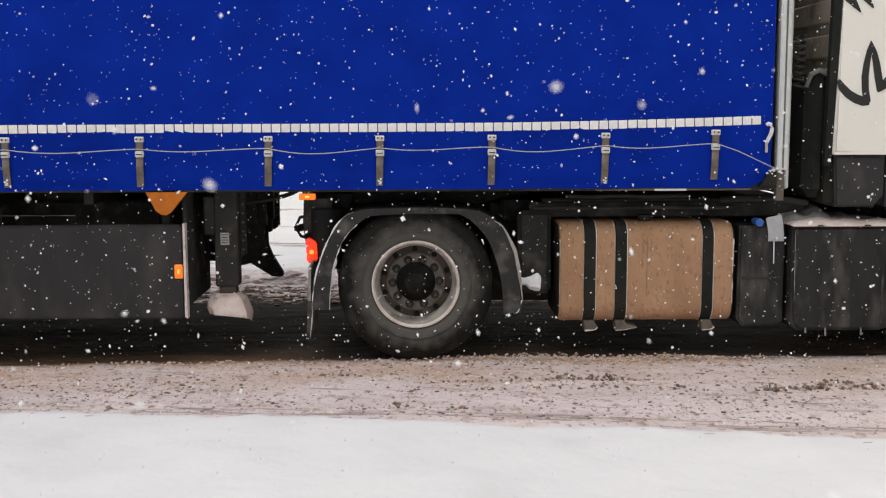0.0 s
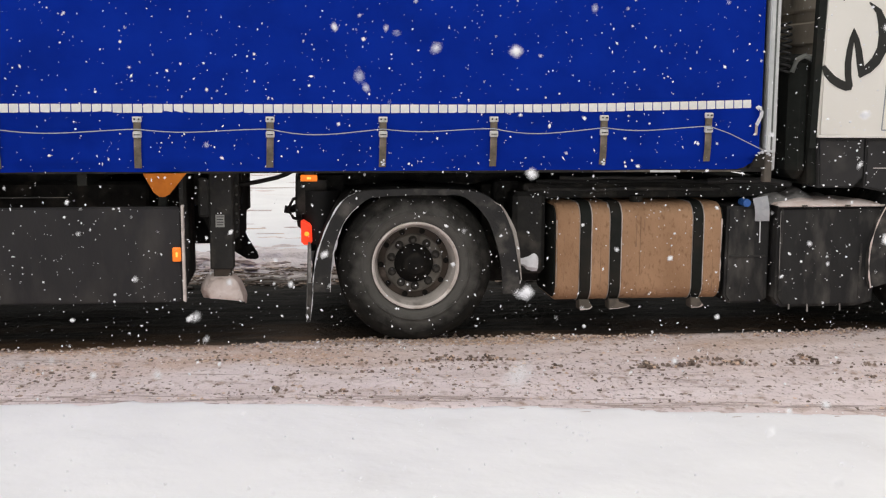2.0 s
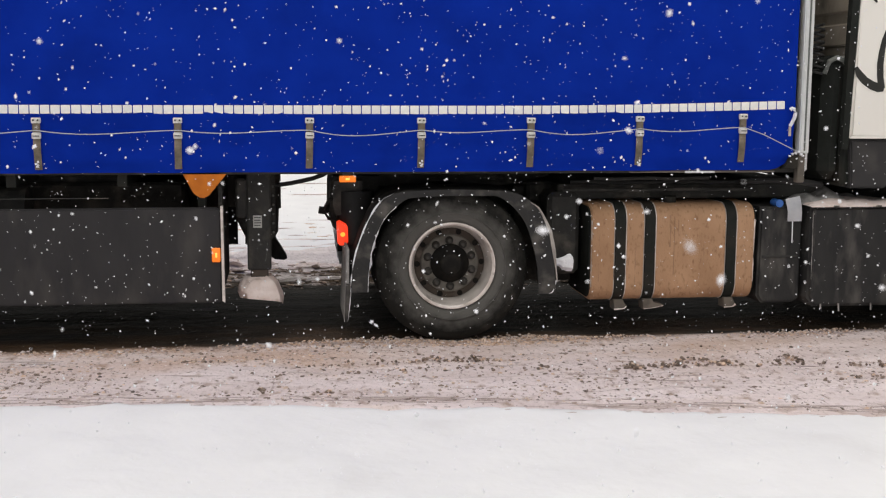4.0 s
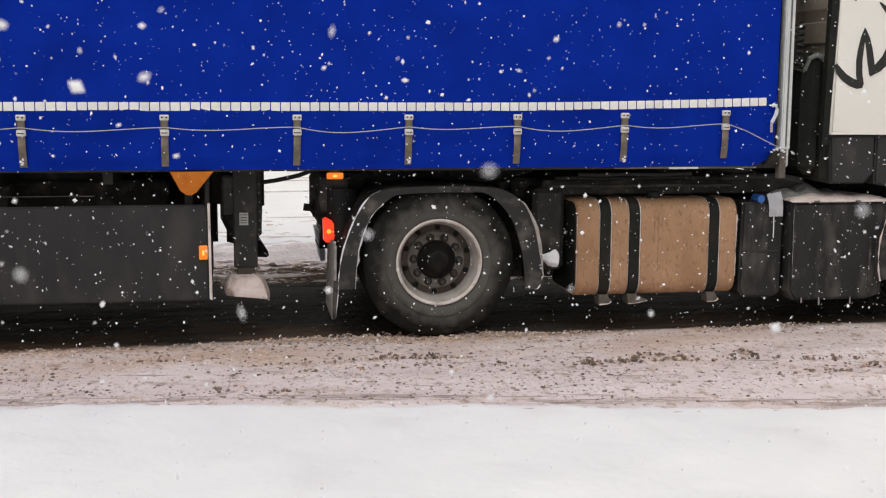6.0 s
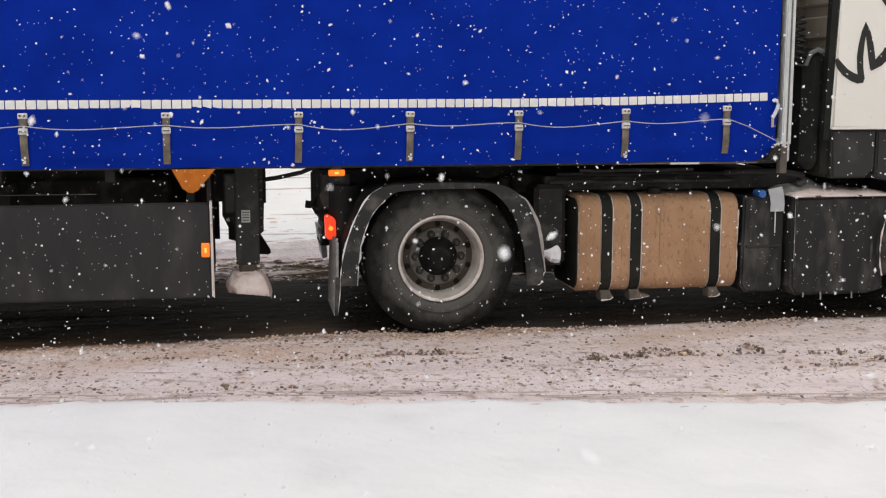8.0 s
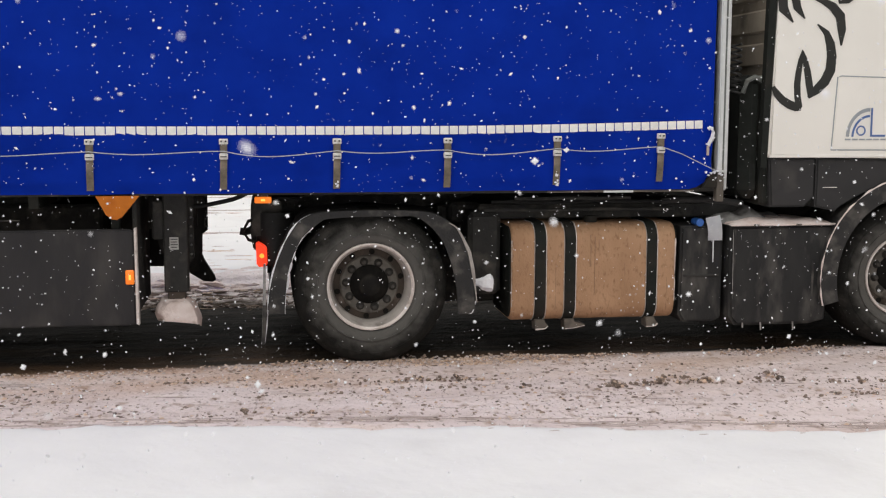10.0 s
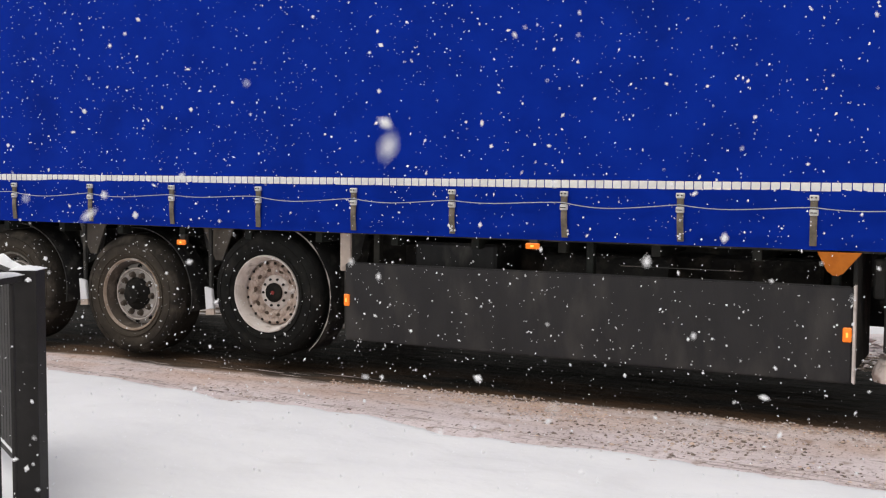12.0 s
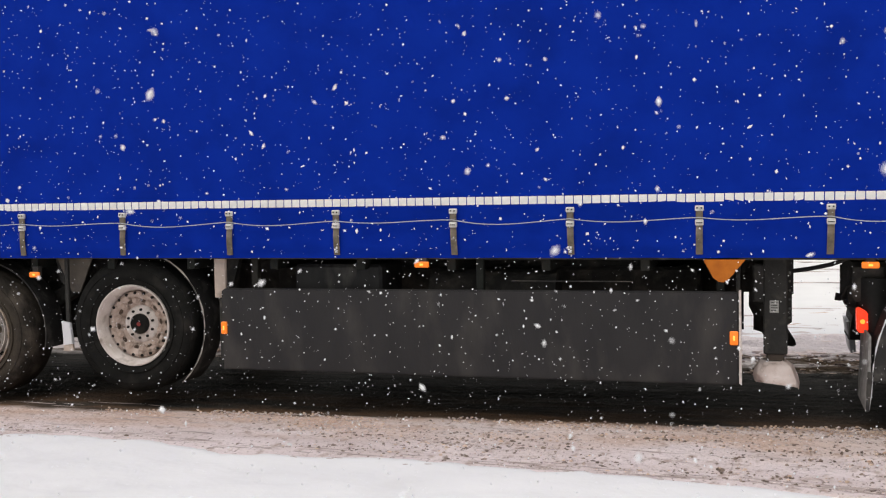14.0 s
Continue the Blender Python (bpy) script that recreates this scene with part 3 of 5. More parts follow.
    for k in range(60):
        x = rnd.uniform(-5, 4)
        y = verge_edge(x) - 0.05 - 0.16 * rnd.random() ** 2
        r = rnd.uniform(0.004, 0.009)
        streak.add(x, y, snow_height(x, y) + 0.001, r, 0.4, rnd.uniform(1.5, 6))
    # churned ridges between the far ruts, and faint tracks on the snow behind
    for k in range(4200):
        x, y = rnd.uniform(-6, 7), rnd.choice((2.5, 2.72, 2.9, 3.1)) + rnd.gauss(0, 0.07)
        r = 0.006 + 0.02 * rnd.random() ** 2
        (rut if rnd.random() < 0.65 else pale if rnd.random() < 0.6 else tan).add(x, y, road_height(x, y) + r * 0.2, r, 0.5, rnd.uniform(1.0, 2.6))
    for k in range(650):
        x, y = rnd.uniform(-6, 7), 3.36 + rnd.gauss(0, 0.07)
        r = 0.012 + 0.035 * rnd.random() ** 2
        ridge.add(x, y, road_height(x, y) + r * 0.15, r, 0.65, rnd.uniform(1.2, 3.5))
    for k in range(420):
        x, y = rnd.uniform(-12, 18), 3.5 + 12 * rnd.random() ** 1.5
        r = rnd.uniform(0.008, 0.02) * (0.6 + y / 10)
        (tan if y < 4.3 else pale).add(x, y, max(road_height(x, y), snow_height(x, y)) - r * 0.15, r, 0.4, rnd.uniform(6, 40))
    for k in range(1500):
        x, y = rnd.uniform(-9, 12), 3.2 + 3.6 * rnd.random() ** 1.7
        if noise.noise(Vector((x * 0.4, y * 4.0, 33))) < rnd.uniform(-0.3, 0.35):
            continue
        r = rnd.uniform(0.006, 0.018)
        (rut if rnd.random() < 0.15 else tan if rnd.random() < 0.4 else pale).add(x, y, snow_height(x, y), r, 0.5, rnd.uniform(2, 14))
    dark.link("slush_clods", CLOD, "brown frozen slush clods scattered over the road", "slush")
    pale.link("slush_crumbs", CLOD_PALE, "pale crumbs of slush lying on the road", "slush")
    tan.link("slush_ridge", SAND, "sandy brown slush thrown up along the wheel track", "slush")
    rut.link("rut_slush", CLOD, "brown churned slush between the far wheel ruts", "slush")
    ridge.link("snow_ridge", DIRTY_SNOW, "pinkish ridge of snow heaped beside the far ruts", "snow")
    streak.link("groove_lines", GROOVE, "thin brown grooves along the snow edge", "slush")


slush_clods()


# ---- wheels ----
def wheel(name, parent, rim, lip, disc, tyre_mat, hub_mat, bright=False, label="", d=0.09, small=1.0):
    """A lorry wheel round its own y axis; the outer face looks towards -y."""
    w = tagged(new(name), label)
    w.parent = parent
    tyre = [(0.292 * small, 0.035), (0.305 * small, 0.006), (0.335 * small, -0.012), (0.40, -0.022), (0.445, -0.018), (0.470, -0.002), (0.490, 0.022), (0.499, 0.05), (0.500, 0.14),
            (0.500, 0.25), (0.495, 0.30), (0.46, 0.33), (0.38, 0.335), (0.30 * small, 0.31), (0.285 * small, 0.17)]
    bm = lathe(tyre, 64, closed=True)
    for r in (0.345, 0.425):
        lathe([(r - 0.004, -0.012), (r - 0.003, -0.0255), (r + 0.003, -0.0255), (r + 0.004, -0.012)], 64, bm, closed=True)
    for k in range(60):
        a = 2 * math.pi * k / 60
        blk = box(0.450, 0.487, 0.013, 0.040, -0.019, 0.019, 0.003)
        bmesh.ops.rotate(blk, verts=blk.verts, cent=(0, 0, 0), matrix=Matrix.Rotation(-a, 3, "Y"))
        me = bpy.data.meshes.new("block")
        blk.to_mesh(me)
        blk.free()
        bm.from_mesh(me)
        bpy.data.meshes.remove(me)
    part("tyre", bm, tyre_mat, w, smooth=True)
    part("rim_lip", lathe([(0.276, 0.030), (0.284, 0.004), (0.293, -0.008), (0.301, -0.006), (0.304, 0.006), (0.297, 0.030)], 64, closed=True), lip, w, smooth=True)
    part("rim", lathe([(0.290, 0.020), (0.280, 0.012), (0.268, 0.040), (0.262, 0.085), (0.252, 0.125), (0.248, 0.30), (0.266, 0.30), (0.270, 0.05)], 64, closed=True), rim, w, smooth=True)
    if bright:
        # a dished disc that runs from the lip down to the hub
        part("disc", lathe([(0.255, d + 0.035), (0.254, d - 0.030), (0.246, d - 0.052), (0.226, d - 0.062), (0.205, d - 0.052), (0.165, d - 0.030), (0.138, d - 0.012), (0.112, d - 0.006), (0.112, d + 0.02)], 64), disc, w, smooth=True)
        dot = lathe([(0.0115, 0.012), (0.0115, -0.004), (0.004, -0.005)], 10)
        for k in range(20):
            a = 2 * math.pi * (k + 0.5) / 20
            if k == 0:
                first_dot = part("vent_hole", dot, HUB, w)
            else:
                o = new("vent_hole", first_dot.data)
                o.parent = w
            (first_dot if k == 0 else o).location = (0.235 * math.cos(a), d - 0.060, 0.235 * math.sin(a))
        for k in range(10):
            a = 2 * math.pi * (k + 0.8) / 10
            patch = lathe([(0.022, 0.010), (0.022, -0.001), (0.016, -0.003), (0.004, -0.003)], 12)
            pocket = part("hand_hole", patch, BROWN_HOLE, w)
            pocket.location = (0.182 * math.cos(a), d - 0.040, 0.182 * math.sin(a))
            pocket.scale = (0.75, 1, 1)
            pocket.rotation_euler = (0, -a, 0)
    else:
        part("disc", lathe([(0.208, d + 0.02), (0.205, d - 0.006), (0.198, d - 0.014), (0.190, d - 0.016), (0.140, d - 0.006), (0.112, d - 0.004), (0.112, d + 0.03)], 64), disc, w, smooth=True)
        part("disc_flange", lathe([(0.256, d + 0.035), (0.250, d + 0.018), (0.225, d + 0.008), (0.2065, d + 0.004), (0.2065, d + 0.05)], 64), RIM_DARK if tyre_mat == TYRE else disc, w, smooth=True)
    hub = lathe([(0.137, d + 0.02), (0.137, d - 0.012), (0.110, d - 0.022), (0.085, d - 0.028), (0.070, d - 0.034), (0.060, d - 0.04), (0.03, d - 0.04), (0.012, d - 0.04)] if bright else
                [(0.137, d + 0.02), (0.137, d - 0.012), (0.110, d - 0.035), (0.085, d - 0.055), (0.078, d - 0.085), (0.068, d - 0.095), (0.03, d - 0.10), (0.012, d - 0.10)], 40)
    part("hub", hub, hub_mat, w, smooth=True)
    if bright:
        part("hub_cap", lathe([(0.076, d - 0.028), (0.076, d - 0.046), (0.062, d - 0.056), (0.01, d - 0.058)], 24), HUB, w, "", True)
        part("hub_badge", lathe([(0.017, d - 0.056), (0.016, d - 0.061), (0.004, d - 0.062)], 12), DULL_RED, w, "dull red hub cap centre")
        part("hub_ring", lathe([(0.138, d + 0.0), (0.138, d - 0.012), (0.130, d - 0.020), (0.100, d - 0.030), (0.078, d - 0.031), (0.078, d)], 40, closed=True), lip, w, smooth=True)
        for k in range(10):
            a = 2 * math.pi * k / 10
            part("hub_bolt", lathe([(0.010, d - 0.018), (0.010, d - 0.040), (0.003, d - 0.042)], 8, centre=(0.106 * math.cos(a), 0, 0.106 * math.sin(a))), HUB, w)
    for k in range(10):
        a = 2 * math.pi * (k + 0.3) / 10
        ring = 0.180 if bright else 0.163
        x, z = ring * math.cos(a), ring * math.sin(a)
        if k == 0:
            nut = lathe([(0.029, d), (0.028, d - 0.016), (0.023, d - 0.020), (0.019, d - 0.036 - (0 if bright else 0.008)), (0.012, d - 0.040 - (0 if bright else 0.010)), (0.004, d - 0.040 - (0 if bright else 0.010))], 10)
            first = part("wheel_nut", nut, disc if bright else RIM_DARK if tyre_mat == TYRE_MUD else NUT, w, smooth=True)
            first.location = (x, -0.036 if bright else 0, z)
        else:
            o = new("wheel_nut", first.data)
            o.parent, o.location = w, (x, -0.036 if bright else 0, z)
    if tyre_mat == TYRE_MUD:
        part("disc_edge", lathe([(0.2075, d + 0.006), (0.209, d - 0.016), (0.216, d - 0.019), (0.222, d - 0.010), (0.222, d + 0.006)], 48, closed=True), RIM_LIP, w, "pale crusted disc edge", True)
    hole_mat = HUB
    for k in range(0 if bright else 10):
        a = 2 * math.pi * (k + 0.8) / 10
        if k == 0:
            hole = part("vent_hole", lathe([(0.0185, d + 0.018), (0.0185, d + 0.002), (0.014, d + 0.001), (0.004, d + 0.001)], 12), hole_mat, w)
            hole.location = (0.2285 * math.cos(a), 0.0, 0.2285 * math.sin(a))
        else:
            o = new("vent_hole", hole.data)
            o.parent, o.location = w, (0.2285 * math.cos(a), 0.0, 0.2285 * math.sin(a))
    if small != 1.0:
        done = set()
        for o in w.children:
            if o.name.startswith("tyre"):
                continue
            o.location = (o.location.x * small, o.location.y, o.location.z * small)
            if o.data.name not in done and not o.name.startswith(("wheel_nut", "vent_hole")):
                o.data.transform(Matrix.Diagonal((small, 1, small, 1)))
            done.add(o.data.name)
    return w


WHEELS = []


def put_wheel(w, x, y, z, phase=0, flip=False):
    WHEELS.append((w, x, y, z, phase, flip))


# ---- semi-trailer ----
trailer = thing("semi_trailer", "blue curtain-sided semi-trailer creeping over slush with snow on its parts", "trailer")
BUCKLES = (1.842, 1.156, 0.450, -0.243, -0.932, -1.722, -2.543, -3.330, -4.164, -4.966, -5.814, -6.656, -7.517, -8.381, -9.25, -10.1, -10.9)
FRONT, REAR = 2.25, -11.25


def rise(x):
    """How the side's lines climb towards the front."""
    return 0.0022 * x + 0.020 * max(0.0, (x - 0.1) / 2.0) ** 1.6


def curtain():
    xs = np.arange(REAR, FRONT - 0.02, 0.05)
    zs = [1.112, 1.118, 1.135, 1.16, 1.20, 1.25, 1.30, 1.36, 1.42, 1.47, 1.53, 1.60] + list(np.arange(1.75, 3.96, 0.2))
    bm = bmesh.new()

    def y_of(x, z):
        y = 0.012 * noise.noise(Vector((x * 0.7, z * 0.8, 1))) + 0.005 * noise.noise(Vector((x * 2.5, z * 0.5, 3)))
        if z < 1.5:
            near = min(abs(x - b) for b in BUCKLES)
            y += 0.034 * min(1, near / 0.3) ** 1.2 * (1.5 - z) / 0.4 * (0.5 + 1.0 * noise.noise(Vector((x * 1.9, z * 5, 8))))
            y += 0.0075 * math.sin(z * 46 + 1.5 * noise.noise(Vector((x * 1.2, 0, 2)))) * min(1, near / 0.15)
        return min(y, 0.036)

    def hem(x, z):
        low = max(1.112, 1.112 + (x - 2.08) * 0.55)
        return max(z, low) + (rise(x) if z > 1.13 else 0.0015 * x)

    front = [[bm.verts.new((x, y_of(x, z), hem(x, z))) for z in zs] for x in xs]
    back = [[bm.verts.new((v.co.x, v.co.y + 0.012, v.co.z)) for v in row] for row in front]
    for i in range(len(xs) - 1):
        for j in range(len(zs) - 1):
            bm.faces.new((front[i][j], front[i + 1][j], front[i + 1][j + 1], front[i][j + 1]))
            bm.faces.new((back[i][j + 1], back[i + 1][j + 1], back[i + 1][j], back[i][j]))
        bm.faces.new((front[i][0], back[i][0], back[i + 1][0], front[i + 1][0]))
        bm.faces.new((front[i][-1], front[i + 1][-1], back[i + 1][-1], back[i][-1]))
    ob = part("curtain", bm, BLUE, trailer, "taut blue tarpaulin with a loose lower hem", True)
    sq = part("reflective_square", box(-0.0268, 0.0268, -0.004, 0.0, -0.026, 0.026, 0.0015), WHITE_TAPE, ob, "white reflective tape square")
    rnd = random.Random(3)
    for k in range(222):
        x = 2.098 - 0.0596 * k
        o = sq if k == 0 else new("reflective_square", sq.data)
        o.parent = ob
        o.location = (x, y_of(x, 1.50) - 0.0025, 1.4955 + rise(x) + 0.014 * max(0.0, (x - 0.6) / 1.5) ** 1.5)
        o.rotation_euler = (0, -0.02 * max(0, x - 0.4) + rnd.uniform(-0.012, 0.012), 0)
    return ob


curtain()


def buckle(x):
    b = tagged(new("buckle"), "grey metal over-centre buckle with a strap")
    b.parent, b.location = trailer, (x, -0.004, rise(x) - 0.005 + 0.011 * max(0.0, (x - 0.6) / 1.3) ** 1.5)
    bm = box(-0.027, 0.027, -0.020, 0.002, 1.418, 1.452, 0.004)
    box(-0.024, -0.010, -0.026, -0.018, 1.426, 1.446, 0.002, bm)
    box(0.010, 0.024, -0.026, -0.018, 1.426, 1.446, 0.002, bm)
    clasp = part("clasp", bm, STEEL, b)
    for dx in (-0.013, 0.013):
        part("rivet", lathe([(0.0055, 0.002), (0.0055, -0.0285), (0.002, -0.029)], 8, centre=(dx, 0, 1.437)), CHASSIS, clasp)
    bm = box(-0.022, 0.022, -0.016, 0.002, 1.365, 1.419, 0.004)
    part("lever", bm, STRAP, b)
    bm = box(-0.026, 0.026, -0.024, 0.002, 1.326, 1.364, 0.005)
    box(-0.02, 0.02, -0.030, -0.022, 1.338, 1.350, 0.002, bm)
    catch = part("catch", bm, STEEL, b)
    part("catch_slot", box(-0.019, 0.019, -0.0315, -0.0295, 1.341, 1.347, 0), CHASSIS, catch)
    bm = bmesh.new()
    lean = 0.006 * math.sin(x * 9)
    prev = None
    for k in range(9):
        z = 1.332 - 0.19 * k / 8
        xo = lean * k / 8
        y = -0.010 - 0.006 * math.sin(k * 0.5)
        ring = [bm.verts.new((xo + dx, y + dy, z)) for dx, dy in ((-0.021, 0), (0.021, 0), (0.021, 0.006), (-0.021, 0.006))]
        if prev:
            for i in range(4):
                j = (i + 1) % 4
                bm.faces.new((prev[i], prev[j], ring[j], ring[i]))
        prev = ring
    part("strap", bm, STRAP, b)


for bx in BUCKLES:
    buckle(bx)
for bx in (-0.243, 1.156, -4.164, -2.543):
    snow = Lumps()
    for k in range(5):
        snow.add(bx + 0.008 * math.sin(k * 2.3), -0.016, 1.15 + 0.008 * k, 0.012 - 0.0014 * k, 0.8)
    snow.link("strap_snow", SNOW_CAP, "", "", trailer)


def cord():
    pts = []
    bs = sorted(BUCKLES)
    for a, b in zip(bs, bs[1:]):
        sag = 0.022 + 0.010 * math.sin(a * 5)
        for k in range(10):
            u = k / 10
            x = a + (b - a) * u
            pts.append((x, -0.034, 1.372 + rise(x) - sag * 4 * u * (1 - u) - 0.006 * math.sin(6 * u)))
    pts += [(1.842, -0.034, 1.372 + rise(1.842)), (1.98, -0.03, 1.345), (2.10, -0.022, 1.29), (2.22, -0.012, 1.235)]
    part("cord", tube(pts, 0.0032, 6), CORD, trailer, "thin grey customs cord threaded through the buckles", True)


cord()


def trailer_body():
    t = trailer
    part("front_post", prism([(2.235, 1.225), (2.300, 1.225), (2.290, 3.95), (2.225, 3.95)], -0.012, 0.06, None, 0.008), ALU, t, "pale aluminium corner post")
    part("post_edge", box(2.262, 2.272, -0.019, -0.008, 1.24, 3.94, 0.002), GREY_POST, t)
    part("front_wall", box(2.301, 2.335, 0.07, 2.52, 1.10, 3.95, 0.012), ALU, t, "pale grey front bulkhead")
    part("roof", box(REAR, 2.36, 0.0, 2.55, 3.95, 4.0, 0.01), ALU, t)
    part("far_curtain", box(REAR, 2.22, 2.53, 2.55, 1.12, 3.95, 0.004), BLUE, t)
    part("floor", box(REAR, 2.28, 0.102, 2.50, 1.125, 1.20, 0.006), CHASSIS, t)
    part("side_rail", box(REAR, 2.25, 0.058, 0.10, 1.095, 1.16, 0.004), CHASSIS, t)
    part("rail_edge", box(1.1, 2.08, 0.006, 0.020, 1.099, 1.109, 0.003), SPLASH, t, "dusty rail edge")
    part("rail_edge", box(1.47, 1.67, 0.002, 0.0055, 1.097, 1.110, 0.001), ALU, t, "bare aluminium rail edge")
    for y in (0.72, 1.72):
        part("chassis_beam", prism([(REAR, 1.124), (-1.55, 1.124), (-1.55, 1.10), (-2.0, 1.04), (-2.5, 0.80), (REAR, 0.74)], y, y + 0.12), CHASSIS, t)
        part("neck_beam", box(-1.549, 2.2, y, y + 0.12, 1.092, 1.124, 0.003), CHASSIS, t)
    for k in range(14):
        x = -2.1 - 0.65 * k
        part("cross_member", box(x, x + 0.06, 0.07, 2.5, 1.02, 1.124, 0.003), BAND, t)
    # spare gear under the floor, behind the side panel, and a light-blocking box
    part("tool_box", box(-4.55, -3.9, 0.16, 0.65, 0.60, 1.05, 0.02), BOX, t)
    part("air_tank", tube([(-3.6, 0.45, 0.85), (-3.55, 0.45, 0.85), (-2.75, 0.45, 0.85), (-2.7, 0.45, 0.85)], 0.15, 20), CHASSIS, t, "", True)
    # plain box added to keep far-side light out from under the floor
    part("pallet_box", box(-4.9, -1.75, 0.66, 1.9, 0.36, 1.0, 0.02), CHASSIS, t)
    part("end_frame", prism([(-1.500, 0.36), (-1.476, 0.36), (-1.476, 1.09), (-1.500, 1.09)], 0.135, 0.90), CHASSIS, t)
    part("leg_cross_member", box(-1.95, -1.16, 1.00, 1.10, 0.80, 1.091, 0.006), CHASSIS, t)
    part("far_side_panel", prism([(-5.06, 0.345), (-5.06, 0.89), (-1.50, 0.89), (-1.48, 0.87), (-1.48, 0.345)], 2.44, 2.485, None, 0.010), SKIRT, t)
    # side panel with its rounded upper edge and pale front edge
    part("side_panel", prism([(-5.062, 0.305), (-5.066, 0.866), (-5.04, 0.884), (-1.51, 0.893), (-1.482, 0.876), (-1.482, 0.306), (-1.52, 0.298)], 0.03, 0.075, None, 0.010), SKIRT, t, "long flat dark grey aerodynamic side panel")
    part("panel_edge", prism([(-1.480, 0.31), (-1.482, 0.90), (-1.468, 0.90), (-1.464, 0.30)], 0.026, 0.09), RIM_LIP, t, "pale salt-crusted panel edge")
    part("panel_rail", box(-4.9, -1.55, 0.08, 0.13, 0.60, 0.66, 0.004), CHASSIS, t)
    for x in (-4.85, -3.2, -1.62):
        part("panel_bracket", box(x, x + 0.05, 0.08, 0.14, 0.34, 1.1, 0.004), BAND, t)
    part("trim_line", box(-2.95, -2.15, 0.045, 0.055, 0.950, 0.955, 0.001), CHASSIS, t)
    # lamps along the side
    for x, y, z, w, h in ((-1.512, 0.012, 0.60, 0.026, 0.044), (-3.561, 0.0, 1.062, 0.050, 0.020), (-5.046, 0.014, 0.604, 0.022, 0.044),
                          (-6.577, -0.004, 0.978, 0.042, 0.020), (-9.3, 0.0, 1.04, 0.05, 0.02), (-0.700, 0.02, 1.066, 0.052, 0.020)):
        lamp = part("side_marker", box(x - w, x + w, y, y + 0.022, z - h, z + h, 0.006), AMBER, t, "lit amber side marker lamp")
        part("bulb", box(x - w * 0.25, x + w * 0.25, y - 0.003, y + 0.002, z - h * 0.35, z + h * 0.35, 0.002), AMBER_CORE, lamp)
        part("marker_holder", box(x - w * 0.6, x + w * 0.6, y + 0.021, y + 0.07, z - h * 0.5, z + max(h, 0.06), 0.003), CHASSIS, lamp)
    # orange board below the rail
    part("orange_board", prism([(-1.70, 1.100), (-1.440, 1.100), (-1.545, 0.972), (-1.575, 0.955), (-1.605, 0.958), (-1.640, 0.985)], 0.004, 0.016, None, 0.003), ORANGE, t, "orange tapered board hanging under the rail")
    part("board_bracket", box(-1.66, -1.52, 0.017, 0.057, 1.02, 1.094, 0.004), CHASSIS, t)


trailer_body()


